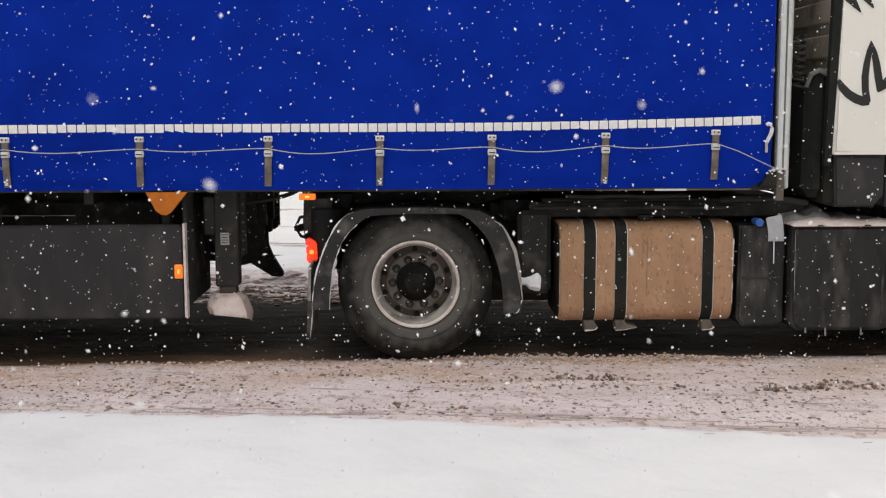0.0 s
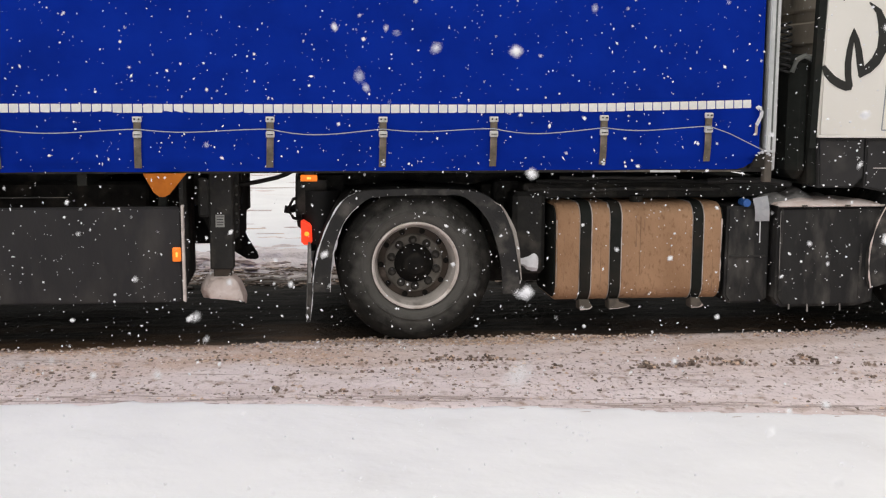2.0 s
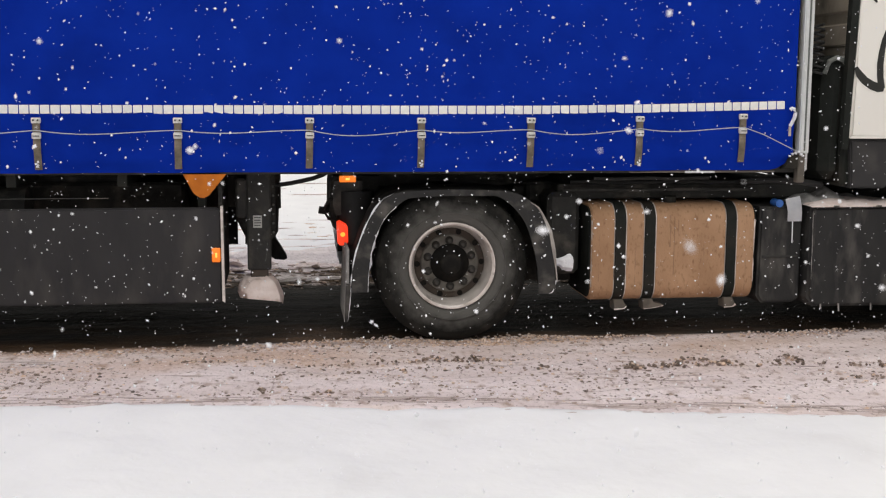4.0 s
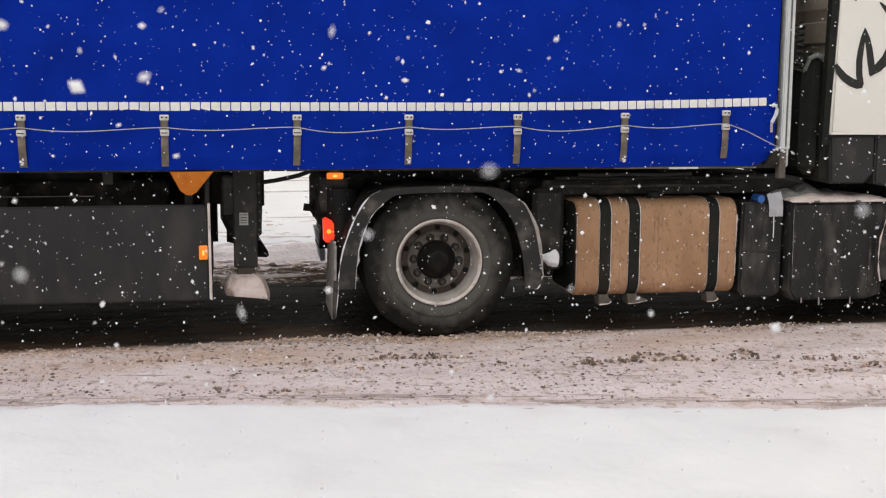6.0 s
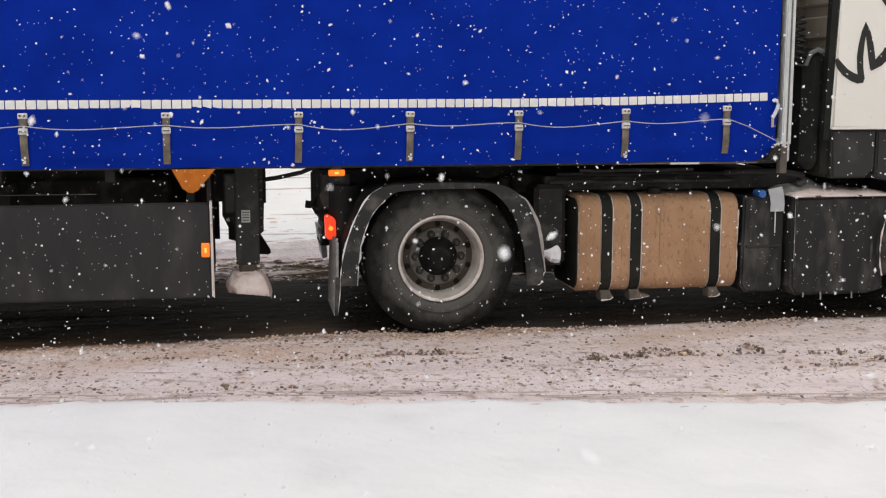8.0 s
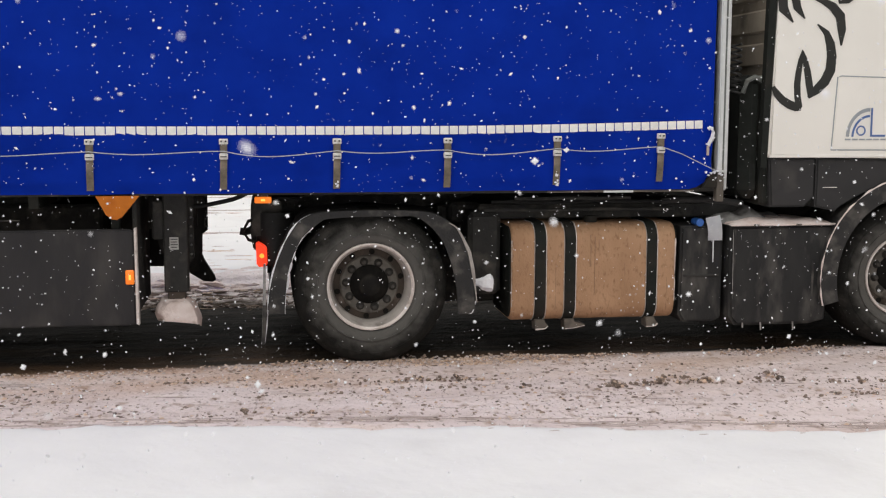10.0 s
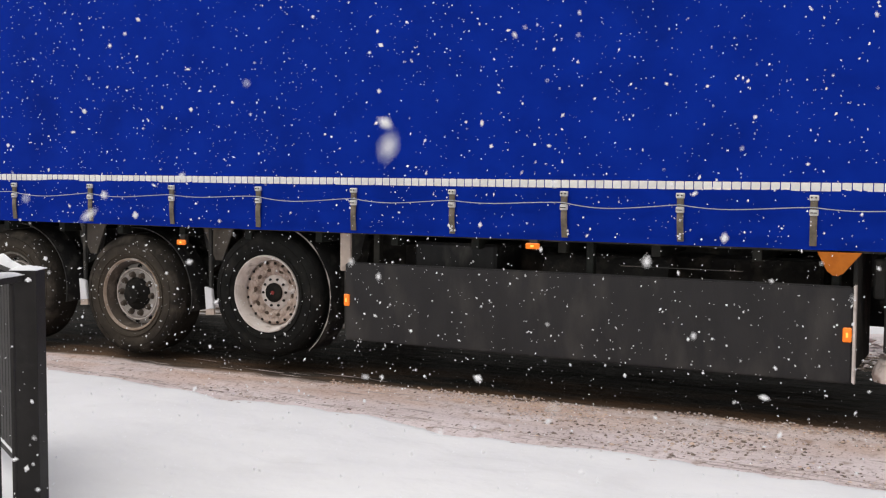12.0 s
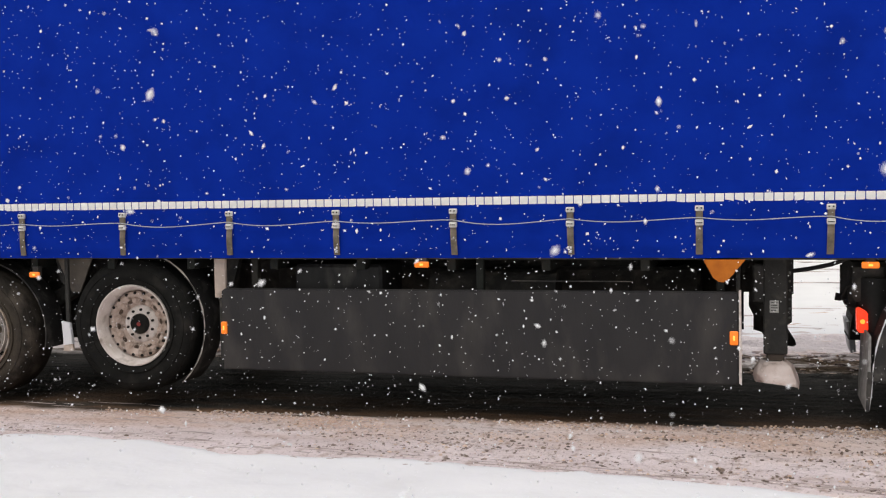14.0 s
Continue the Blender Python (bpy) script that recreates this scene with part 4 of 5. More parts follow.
def landing_leg(y0, snowy):
    leg = tagged(new("landing_leg"), "black landing leg with a snow-caked foot")
    leg.parent = trailer
    bm = box(-1.331, -1.180, y0, y0 + 0.13, 0.46 if snowy else 0.72, 1.12, 0.010)
    part("outer_tube", bm, CHASSIS, leg)
    part("inner_tube", box(-1.312, -1.200, y0 + 0.016, y0 + 0.114, 0.36 if snowy else 0.62, 0.47 if snowy else 0.74, 0.008), RIM_DARK if snowy else CHASSIS, leg)
    part("mounting_plate", prism([(-1.39, 1.12), (-1.39, 0.80), (-1.345, 0.70), (-1.19, 0.63), (-1.150, 0.66), (-1.150, 1.12)], y0 + 0.131, y0 + 0.19), CHASSIS, leg)
    for k in range(6):
        part("bolt", lathe([(0.008, -0.004), (0.008, -0.014), (0.003, -0.016)], 8, centre=(-1.164, y0 + 0.132, 0.69 + 0.06 * k)), GREY_POST, leg)
    part("gearbox", box(-1.40, -1.33, y0 + 0.0, y0 + 0.12, 0.80, 1.05, 0.012), CHASSIS, leg)
    st = part("sticker", box(-1.292, -1.236, y0 - 0.003, y0 - 0.0005, 0.735, 0.815, 0.001), LABEL, leg, "pale sticker with worn print")
    for k in range(4):
        part("print_bar", box(-1.285, -1.245 + 0.004 * (k % 2), y0 - 0.0045, y0 - 0.003, 0.748 + 0.017 * k, 0.753 + 0.017 * k, 0), DECAL, st)
    if not snowy:
        return
    part("cross_plate", prism([(-1.43, 1.12), (-1.118, 1.12), (-1.118, 0.77), (-1.138, 0.762), (-1.140, 0.60), (-1.20, 0.50), (-1.33, 0.47), (-1.43, 0.68)], 1.20, 1.26), CHASSIS, leg)
    part("brace", prism([(-1.40, 0.78), (-1.20, 0.78), (-1.195, 0.55), (-1.16, 0.46), (-1.085, 0.335), (-1.078, 0.305), (-1.10, 0.292), (-1.17, 0.298), (-1.33, 0.40), (-1.40, 0.42)], 1.87, 1.93), CHASSIS, leg, "black curved brace blade")
    part("cross_tube", tube([(-1.25, 0.42, 0.90), (-1.25, 0.5, 0.90), (-1.25, 2.0, 0.90), (-1.25, 2.12, 0.90)], 0.03, 10), CHASSIS, leg, "", True)
    bm = bmesh.new()
    rings, sides, loops = 9, 22, []
    for i in range(rings):
        u = i / (rings - 1)
        row = []
        for k in range(sides):
            a = 2 * math.pi * k / sides
            wob = 1 + 0.13 * noise.noise(Vector((math.cos(a) * 1.6, math.sin(a) * 1.6, u * 2.2))) + 0.05 * noise.noise(Vector((math.cos(a) * 5, math.sin(a) * 5, u * 6)))
            wide = (1 - 0.20 * u - 0.30 * u ** 4) * wob if i else 0.93 * wob
            ca, sa = math.cos(a), math.sin(a)
            cx = math.copysign(abs(ca) ** 0.6, ca)
            low = 0.258 - 0.022 * cx * (1 - u) + 0.020 * sa * sa * (1 - u) * (1 if sa < 0 else 0)
            row.append(bm.verts.new((-1.240 + 0.152 * wide * cx - 0.030 * u, y0 + 0.06 + 0.145 * wide * sa,
                                     low + 0.022 * (i > 0) + 0.140 * u + 0.022 * noise.noise(Vector((ca * 2.4, sa * 2.4, 9 + u * 3))))))
        loops.append(row)
    for a, b in zip(loops, loops[1:]):
        for k in range(sides):
            j = (k + 1) % sides
            bm.faces.new((a[k], a[j], b[j], b[k]))
    bm.faces.new(loops[0][::-1]), bm.faces.new(loops[-1])
    part("foot", bm, DIRTY_SNOW, leg, "foot caked in pinkish snow", True)


landing_leg(0.29, True)
landing_leg(2.12, False)
part("hose", tube([(-1.25, 0.55, 0.985), (-1.137, 0.5, 0.992), (-1.05, 0.5, 1.004), (-0.98, 0.5, 1.018), (-0.90, 0.5, 1.036), (-0.84, 0.5, 1.058), (-0.76, 0.5, 1.10)], 0.015, 10), HOSE, trailer, "sagging black air hose", True)


def trailer_axles():
    kinds = ((-5.826, 0.597, RIM_LIP, RIM_LIP, RIM_BRIGHT, TYRE_DARK, True, "raised trailer wheel with a bright salt-stained rim"),
             (-7.187, 0.515, RIM_DARK, RIM_RUST, RIM, TYRE_MUD, False, "muddy trailer wheel with a rusty rim"),
             (-8.547, 0.515, RIM_DARK, RIM_DISC, RIM_DISC, TYRE_MUD, False, "muddy trailer wheel with a rusty rim"))
    for k, (x, z, rim, lip, disc, tyre, bright, label) in enumerate(kinds):
        w = wheel("wheel", trailer, rim, lip, disc, tyre, RIM_BRIGHT if bright else HUB, bright, label, 0.145 if bright else 0.085)
        put_wheel(w, x, 0.10, z, 17 * k)
        put_wheel(copy_thing(w, pose(x, 2.45, z, 0, 0, 180)), x, 2.45, z, 40, True)
        part("axle", tube([(x, 0.38, z), (x, 0.40, z), (x, 2.15, z), (x, 2.17, z)], 0.065, 16), CHASSIS, trailer, "", True)
        arc = [(x + 0.58 * math.cos(a), z + 0.56 * math.sin(a)) for a in (radians((-48 if k == 0 else -12) + (154 if k == 0 else 118) * i / 16) for i in range(17))]
        arc_in = [(x + 0.57 * math.cos(a), z + 0.55 * math.sin(a)) for a in (radians((-48 if k == 0 else -12) + (154 if k == 0 else 118) * i / 16) for i in range(17))]
        part("mudguard", band(arc, arc_in, 0.17 if k else 0.12, 0.40), FENDER, trailer, "thin black mudguard rimmed with salt")
        if k == 0:
            part("mudguard_rim", crust([(x, 0.117, z) for x, z in arc], 0.0045, 2), RIM, trailer, "salt-rimmed mudguard edge", True)
        part("suspension_arm", prism([(x + 0.55, 1.02), (x + 0.68, 1.02), (x + 0.64, 0.80), (x + 0.1, z - 0.02), (x - 0.2, z - 0.02), (x - 0.2, z + 0.06), (x + 0.05, z + 0.10), (x + 0.52, 0.86)], 0.55, 0.67), CHASSIS, trailer)
        part("air_bellow", tube([(x - 0.35, 0.78, z + 0.05), (x - 0.35, 0.78, z + 0.12), (x - 0.35, 0.78, 0.95), (x - 0.35, 0.78, 1.02)], 0.14, 18), HOSE, trailer, "", True)
        part("brake_chamber", tube([(x + 0.2, 0.6, z + 0.12), (x + 0.2, 0.6, z + 0.2), (x + 0.38, 0.6, z + 0.24)], 0.08, 14), CHASSIS, trailer, "", True)
        part("hanger", prism([(x + 0.60, 1.124), (x + 0.80, 1.124), (x + 0.74, 0.90), (x + 0.70, 0.86), (x + 0.65, 0.90)], 0.28, 0.34), CHASSIS, trailer)
    for x in (-6.42, -7.755):
        plate = part("hanging_plate", prism([(x, 0.62), (x + 0.070, 0.605), (x + 0.088, 0.45), (x + 0.012, 0.44)], 0.09, 0.12, None, 0.004), SNOW_CAP, trailer, "white frosted plate hanging between the wheels")
        part("plate_end", prism([(x + 0.012, 0.438), (x + 0.088, 0.448), (x + 0.094, 0.40), (x + 0.008, 0.395)], 0.095, 0.115), BEIGE, plate, "muddy lower end")
        part("plate_stay", box(x + 0.02, x + 0.05, 0.121, 0.15, 0.60, 1.09, 0.004), CHASSIS, trailer)
        part("splash_plate", prism([(x - 0.09, 1.090), (x + 0.21, 1.090), (x + 0.10, 0.83), (x + 0.03, 0.83)], 0.20, 0.215), SPLASH, trailer, "grey-brown splash plate between the wheels")
    # plain box added behind the wheels, shutting off the bright far side
    part("air_tank_bank", box(-8.9, -5.25, 1.12, 1.42, 0.34, 1.05, 0.05), CHASSIS, trailer)
    part("flap_board", box(-5.152, -5.062, 0.10, 0.13, 0.81, 1.10, 0.006), BEIGE, trailer, "pale dirty mud board")
    part("flap", box(-5.13, -5.085, 0.12, 0.16, 0.36, 0.84, 0.01), CHASSIS, trailer, "black rubber flap")
    part("rear_bumper", box(-11.1, -10.95, 0.1, 2.45, 0.45, 0.60, 0.02), ALU, trailer)
    part("rear_frame", box(-11.3, -11.16, 0.0, 2.55, 0.95, 4.0, 0.02), GREY_POST, trailer)
    part("spare_box", box(-9.85, -9.12, 0.18, 0.6, 0.24, 0.50, 0.03), BEIGE, trailer, "beige dirt-covered storage box")
    part("box_hanger", box(-9.55, -9.42, 0.35, 0.45, 0.49, 1.12, 0.005), CHASSIS, trailer)
    for x in (-9.75, -9.52, -9.28):
        part("box_strap", box(x, x + 0.05, 0.17, 0.61, 0.23, 0.51, 0.004), CHASSIS, trailer)
    part("rear_rack", box(-11.0, -9.05, 1.25, 1.33, 0.42, 1.12, 0.01), CHASSIS, trailer)
    part("rear_light", box(-11.16, -11.1, 0.12, 0.5, 0.72, 0.86, 0.01), RED, trailer)


trailer_axles()
handle = part("handle", tube([(2.162, -0.014, 1.400), (2.172, -0.02, 1.425), (2.184, -0.026, 1.455), (2.187, -0.03, 1.485), (2.180, -0.028, 1.508), (2.168, -0.02, 1.514), (2.158, -0.014, 1.505)], 0.0125, 8), RAG, trailer, "white tensioner handle", True)
part("handle_stem", box(2.152, 2.168, -0.022, -0.010, 1.335, 1.398, 0.003), BEIGE, handle, "brownish handle stem")
part("post_stub", box(2.238, 2.288, 0.01, 0.07, 1.03, 1.222, 0.006), SPLASH, trailer)
part("post_foot", prism([(2.135, 1.12), (2.235, 1.12), (2.235, 1.215), (2.19, 1.218)], 0.0, 0.09, None, 0.006), BAND, trailer, "corner fitting dusted with snow")
snow = Lumps()
for bx, bz, br in ((2.175, 1.205, 0.010), (2.195, 1.218, 0.013), (2.215, 1.224, 0.016), (2.235, 1.230, 0.012), (2.25, 1.215, 0.014), (2.268, 1.205, 0.010), (2.285, 1.19, 0.008), (2.26, 1.17, 0.007), (2.225, 1.19, 0.009)):
    snow.add(bx, 0.0, bz, br, 0.8)
snow.link("snow_lump", SNOW_CAP, "", "", trailer)


# ---- tractor unit ----
tractor = thing("tractor_unit", "white lorry tractor with black swirls and brown fuel tank", "lorry")


def drive_fender(y0, y1, near):
    # (x, z) of the outer and inner line of the side face
    outer = [(-0.680, 0.345), (-0.672, 0.45), (-0.645, 0.595), (-0.578, 0.774), (-0.490, 0.915), (-0.380, 0.975), (-0.2, 0.990), (0.0, 0.992), (0.2, 0.988), (0.384, 0.965), (0.509, 0.877), (0.581, 0.733), (0.629, 0.516), (0.645, 0.320)]
    inner = [(-0.575, 0.345), (-0.568, 0.47), (-0.543, 0.631), (-0.469, 0.81), (-0.344, 0.925), (-0.26, 0.945), (-0.13, 0.952), (0.0, 0.954), (0.14, 0.952), (0.278, 0.940), (0.42, 0.805), (0.492, 0.625), (0.522, 0.47), (0.532, 0.315)]
    outer, inner = smooth_line(outer), smooth_line(inner)
    f = part("fender", band(outer, inner, y0, y0 + 0.02), FENDER, tractor, "black plastic wheel arch edged with snow")
    skin = [(x, z - 0.012) for x, z in outer]
    part("fender_top", band(outer, skin, y0 + 0.021, y1), FENDER, f)
    if near:
        part("snow_edge", crust([(x - 0.004, y0 + 0.004, z + 0.004) for x, z in outer[:27:3]], 0.0052), SNOW_CAP, f, "", True)
        part("snow_edge", crust([(x, y0 + 0.002, z) for x, z in inner[:19:3]], 0.0038, 3), SNOW_CAP, f, "", True)
        part("snow_edge", crust([(0.60, y0 + 0.002, 0.318), (0.625, y0 + 0.002, 0.33), (0.648, y0 + 0.002, 0.40)], 0.005, 5), SNOW_CAP, f, "", True)
        part("snow_cake", crust([(-0.572, y0 + 0.03, 0.44), (-0.566, y0 + 0.03, 0.52), (-0.556, y0 + 0.03, 0.60), (-0.538, y0 + 0.03, 0.67)], 0.016, 11), SNOW_CAP, f, "white snow caked inside the arch", True)
        fat = smooth_line([(0.470, 0.911), (0.530, 0.870), (0.604, 0.742), (0.621, 0.68), (0.638, 0.60), (0.646, 0.50), (0.655, 0.40)])
        inn = smooth_line([(0.468, 0.908), (0.525, 0.862), (0.588, 0.722), (0.604, 0.66), (0.622, 0.56), (0.638, 0.48), (0.650, 0.40)])
        part("salt_streak", band(fat, inn, y0 - 0.002, y0 + 0.03), RIM, f, "pale salt streak along the arch")
        part("mud_flap", prism([(-0.705, 0.62), (-0.690, 0.62), (-0.692, 0.37), (-0.706, 0.155), (-0.722, 0.15), (-0.712, 0.37)], y0 + 0.022, 0.66), FROST, f, "frosted grey rubber mud flap")
        for pts, r in (([(-0.690, 0.40), (-0.704, 0.27), (-0.719, 0.155)], 0.0045), ([(-0.678, 0.37), (-0.689, 0.27), (-0.703, 0.155)], 0.0035)):
            part("flap_rim", crust([(x, y0 + 0.012, z) for x, z in pts], r, 6), SNOW_CAP, f, "", True)
        part("flap_edge", prism([(-0.712, 0.40), (-0.680, 0.40), (-0.701, 0.155), (-0.722, 0.15)], y0 + 0.006, y0 + 0.021), FENDER, f)


drive_fender(0.05, 0.62, True)
drive_fender(1.93, 2.50, False)


def tractor_chassis():
    t = tractor
    for y in (0.85, 1.62):
        part("frame_rail", box(-0.77, 4.4, y, y + 0.08, 0.70, 0.95, 0.005), CHASSIS, t)
    part("rear_member", prism([(-0.765, 1.04), (-0.783, 0.99), (-0.787, 0.80), (-0.772, 0.70), (-0.74, 0.67), (-0.60, 0.65), (-0.50, 0.76), (-0.45, 1.04)], 0.60, 1.28, None, 0.01), CHASSIS, t, "black rounded rear cross member")
    part("fifth_wheel", prism([(-0.75, 1.05), (-0.3, 1.09), (0.7, 1.09), (0.75, 1.03), (0.4, 0.96), (-0.4, 0.96)], 0.75, 1.8), CHASSIS, t)
    part("air_bag", tube([(-0.62, 0.55, 0.60), (-0.62, 0.55, 0.68), (-0.62, 0.55, 0.9), (-0.62, 0.55, 0.95)], 0.13, 16), HOSE, t, "", True)
    part("cross_tube", box(0.55, 0.85, 0.55, 2.4, 0.86, 1.0, 0.02), CHASSIS, t)
    part("deck", box(0.72, 2.55, 0.36, 2.3, 0.90, 1.00, 0.01), CHASSIS, t)
    part("gearbox", box(0.85, 3.4, 0.95, 1.6, 0.35, 0.9, 0.05), CHASSIS, t)
    part("exhaust_box", box(0.9, 1.9, 0.9, 2.2, 0.28, 0.86, 0.04), CHASSIS, t)
    part("chassis_end", box(0.64, 0.86, 0.30, 0.75, 0.40, 0.95, 0.03), CHASSIS, t)
    part("snowy_pipe", crust([(0.648, 0.14, 0.507), (0.69, 0.14, 0.507), (0.735, 0.14, 0.503), (0.775, 0.14, 0.500)], 0.052, 2), SNOW_CAP, t, "stub pipe caked in snow", True)
    part("frame_box", box(0.478, 0.90, 0.64, 0.84, 0.30, 0.97, 0.01), CHASSIS, t)
    part("differential", tube([(-0.02, 0.5, 0.5), (-0.02, 0.7, 0.5), (-0.02, 1.1, 0.5), (-0.02, 1.27, 0.5), (-0.02, 1.5, 0.5), (-0.02, 2.05, 0.5)], 0.11, 18), CHASSIS, t, "", True)
    # rear lamp
    part("lamp_bracket", prism([(-0.752, 0.79), (-0.70, 0.80), (-0.58, 0.90), (-0.58, 1.02), (-0.765, 1.02), (-0.775, 0.86)], 0.47, 0.56), CHASSIS, t)
    lamp = part("tail_lamp", prism([(-0.752, 0.752), (-0.734, 0.762), (-0.692, 0.739), (-0.681, 0.722), (-0.678, 0.622), (-0.692, 0.600), (-0.732, 0.598), (-0.748, 0.617)], 0.40, 0.468, None, 0.010), RED, t, "lit red tail lamp")
    part("lamp_bulb", lathe([(0.016, -0.002), (0.014, -0.006), (0.004, -0.008)], 10, centre=(-0.714, 0.400, 0.672)), RED_CORE, lamp)
    part("cable_plug", tube([(-0.86, 0.76, 0.80), (-0.83, 0.76, 0.795), (-0.80, 0.77, 0.80), (-0.76, 0.78, 0.82)], 0.026, 8), HOSE, t, "", True)
    part("cable_loop", tube([(-0.70, 0.50, 0.92), (-0.80, 0.52, 0.89), (-0.835, 0.55, 0.82), (-0.80, 0.57, 0.76), (-0.72, 0.55, 0.74), (-0.66, 0.5, 0.80)], 0.011, 8), HOSE, t, "", True)
    part("pale_flap", prism([(-0.695, 0.47), (-0.635, 0.47), (-0.622, 0.23), (-0.660, 0.22)], 2.08, 2.50), SNOW_CAP, t, "snow-caked far mud flap")
    # pipes along the frame over the tank
    for k, (y, z, x0, x1) in enumerate(((0.30, 0.965, 0.74, 2.05), (0.34, 1.015, 0.80, 2.25), (0.31, 1.04, 0.95, 1.75))):
        part("frame_pipe", tube([(x0 + (x1 - x0) * i / 10, y, z + 0.003 * math.sin(i * 1.3 + k)) for i in range(11)], 0.012, 8), HOSE if k % 2 else CHASSIS, t, "", True)
    # hoses over the frame behind the cab
    part("deck_hose", tube([(1.95, 0.25, 1.02), (2.10, 0.18, 1.035), (2.3, 0.16, 1.03), (2.5, 0.2, 1.0)], 0.022, 8), HOSE, t, "", True)


tractor_chassis()


def fuel_tank():
    tank = tagged(new("fuel_tank"), "brown dirt-covered fuel tank with black bands")
    tank.parent = tractor
    x0, x1 = 0.895, 2.012
    y0, y1, z0, z1, r = 0.12, 0.74, 0.24, 0.885, 0.11

    def section(grow):
        pts = []
        for cy, cz, a0 in ((y0 + r, z1 - r, 90), (y0 + r, z0 + r, 180), (y1 - r, z0 + r, 270), (y1 - r, z1 - r, 0)):
            for i in range(7):
                a = radians(a0 + 15 * i)
                pts.append((cy + (r + grow) * math.cos(a), cz + (r + grow) * math.sin(a)))
        return pts

    def sleeve(rows):
        bm = bmesh.new()
        rings = [[bm.verts.new((x, y, z)) for y, z in section(g)] for x, g in rows]
        for a, b in zip(rings, rings[1:]):
            for k in range(len(a)):
                j = (k + 1) % len(a)
                bm.faces.new((a[k], a[j], b[j], b[k]))
        bm.faces.new(rings[0]), bm.faces.new(rings[-1])
        return bm

    rows = [(x0, -0.018), (x0 + 0.005, -0.006), (x0 + 0.014, 0)]
    rows += [(x, 0.0008 * math.sin(x * 40)) for x in np.arange(x0 + 0.06, x1 - 0.05, 0.05)]
    rows += [(x1 - 0.014, 0), (x1 - 0.005, -0.006), (x1, -0.018)]
    part("shell", sleeve(rows), TANK, tank, "brown salted sheet-metal shell", True)
    for a, b in ((1.052, 1.124), (1.252, 1.324), (1.812, 1.880)):
        part("tank_band", sleeve([(a, 0.002), (a + 0.004, 0.010), (b - 0.004, 0.010), (b, 0.002)]), BAND, tank, "black strap band", True)
        part("band_edge", sleeve([(b + 0.001, 0.001), (b + 0.002, 0.006), (b + 0.006, 0.006), (b + 0.007, 0.001)]), RIM_LIP, tank, "pale rim beside the band", True)
        part("band_edge", sleeve([(a - 0.006, 0.001), (a - 0.005, 0.005), (a - 0.002, 0.005), (a - 0.001, 0.001)]), RIM, tank, "pale rim beside the band", True)
        wide = 0.075 if 1.2 < a < 1.3 else 0.022
        foot = part("band_foot", prism([(a + 0.006, 0.252), (b, 0.252), (b + 0.004, 0.225), (b + wide, 0.212), (b + wide - 0.01, 0.195), (a + 0.012, 0.182)], 0.135, 0.24, None, 0.004), SPLASH, tank, "dirty band foot")
        part("frost", crust([(a + 0.012, 0.134, 0.186), (b, 0.134, 0.190), (b + wide, 0.134, 0.206)], 0.0045, a), RIM_LIP, foot, "", True)
        for x in (a - 0.008, b + 0.008):
            part("frost", crust([(x, 0.122, 0.77), (x, 0.135, 0.82), (x, 0.165, 0.862), (x, 0.21, 0.884)], 0.0055, x), RIM_LIP, tank, "", True)
    part("end_crust", crust([(x1 - 0.003, 0.128, z) for z in (0.36, 0.48, 0.60, 0.70, 0.78)], 0.0055, 4), RIM_LIP, tank, "", True)
    part("end_crust", crust([(x0 + 0.003, 0.128, z) for z in (0.34, 0.48, 0.62, 0.78)], 0.004, 8), RIM, tank, "", True)
    for a, b in ((x0 - 0.012, x0 - 0.001), (x1 + 0.001, x1 + 0.010)):
        part("end_plate", sleeve([(a, -0.035), (a + 0.004, -0.022), (b, -0.020)]), BAND, tank, "black tank end plate", True)
    part("filler_cap", tube([(1.46, 0.26, 0.88), (1.46, 0.26, 0.90), (1.46, 0.26, 0.915), (1.46, 0.26, 0.925)], 0.045, 18), BAND, tank, "black filler cap", True)
    for x, z0, z1, w in ((1.425, 0.60, 0.81, 0.006), (1.482, 0.50, 0.78, 0.004), (1.66, 0.40, 0.62, 0.003), (0.945, 0.34, 0.70, 0.003), (1.19, 0.32, 0.66, 0.004), (1.95, 0.30, 0.58, 0.003)):
        part("drip_stain", crust([(x, 0.121, z1), (x + 0.003, 0.121, (z0 + z1) / 2), (x + 0.001, 0.121, z0)], w * 0.8, x * 3), TANK_SEAM, tank, "", True)
    part("seam", box(1.453, 1.458, 0.1165, 0.122, 0.42, 0.80, 0.001), TANK_SEAM, tank)


fuel_tank()


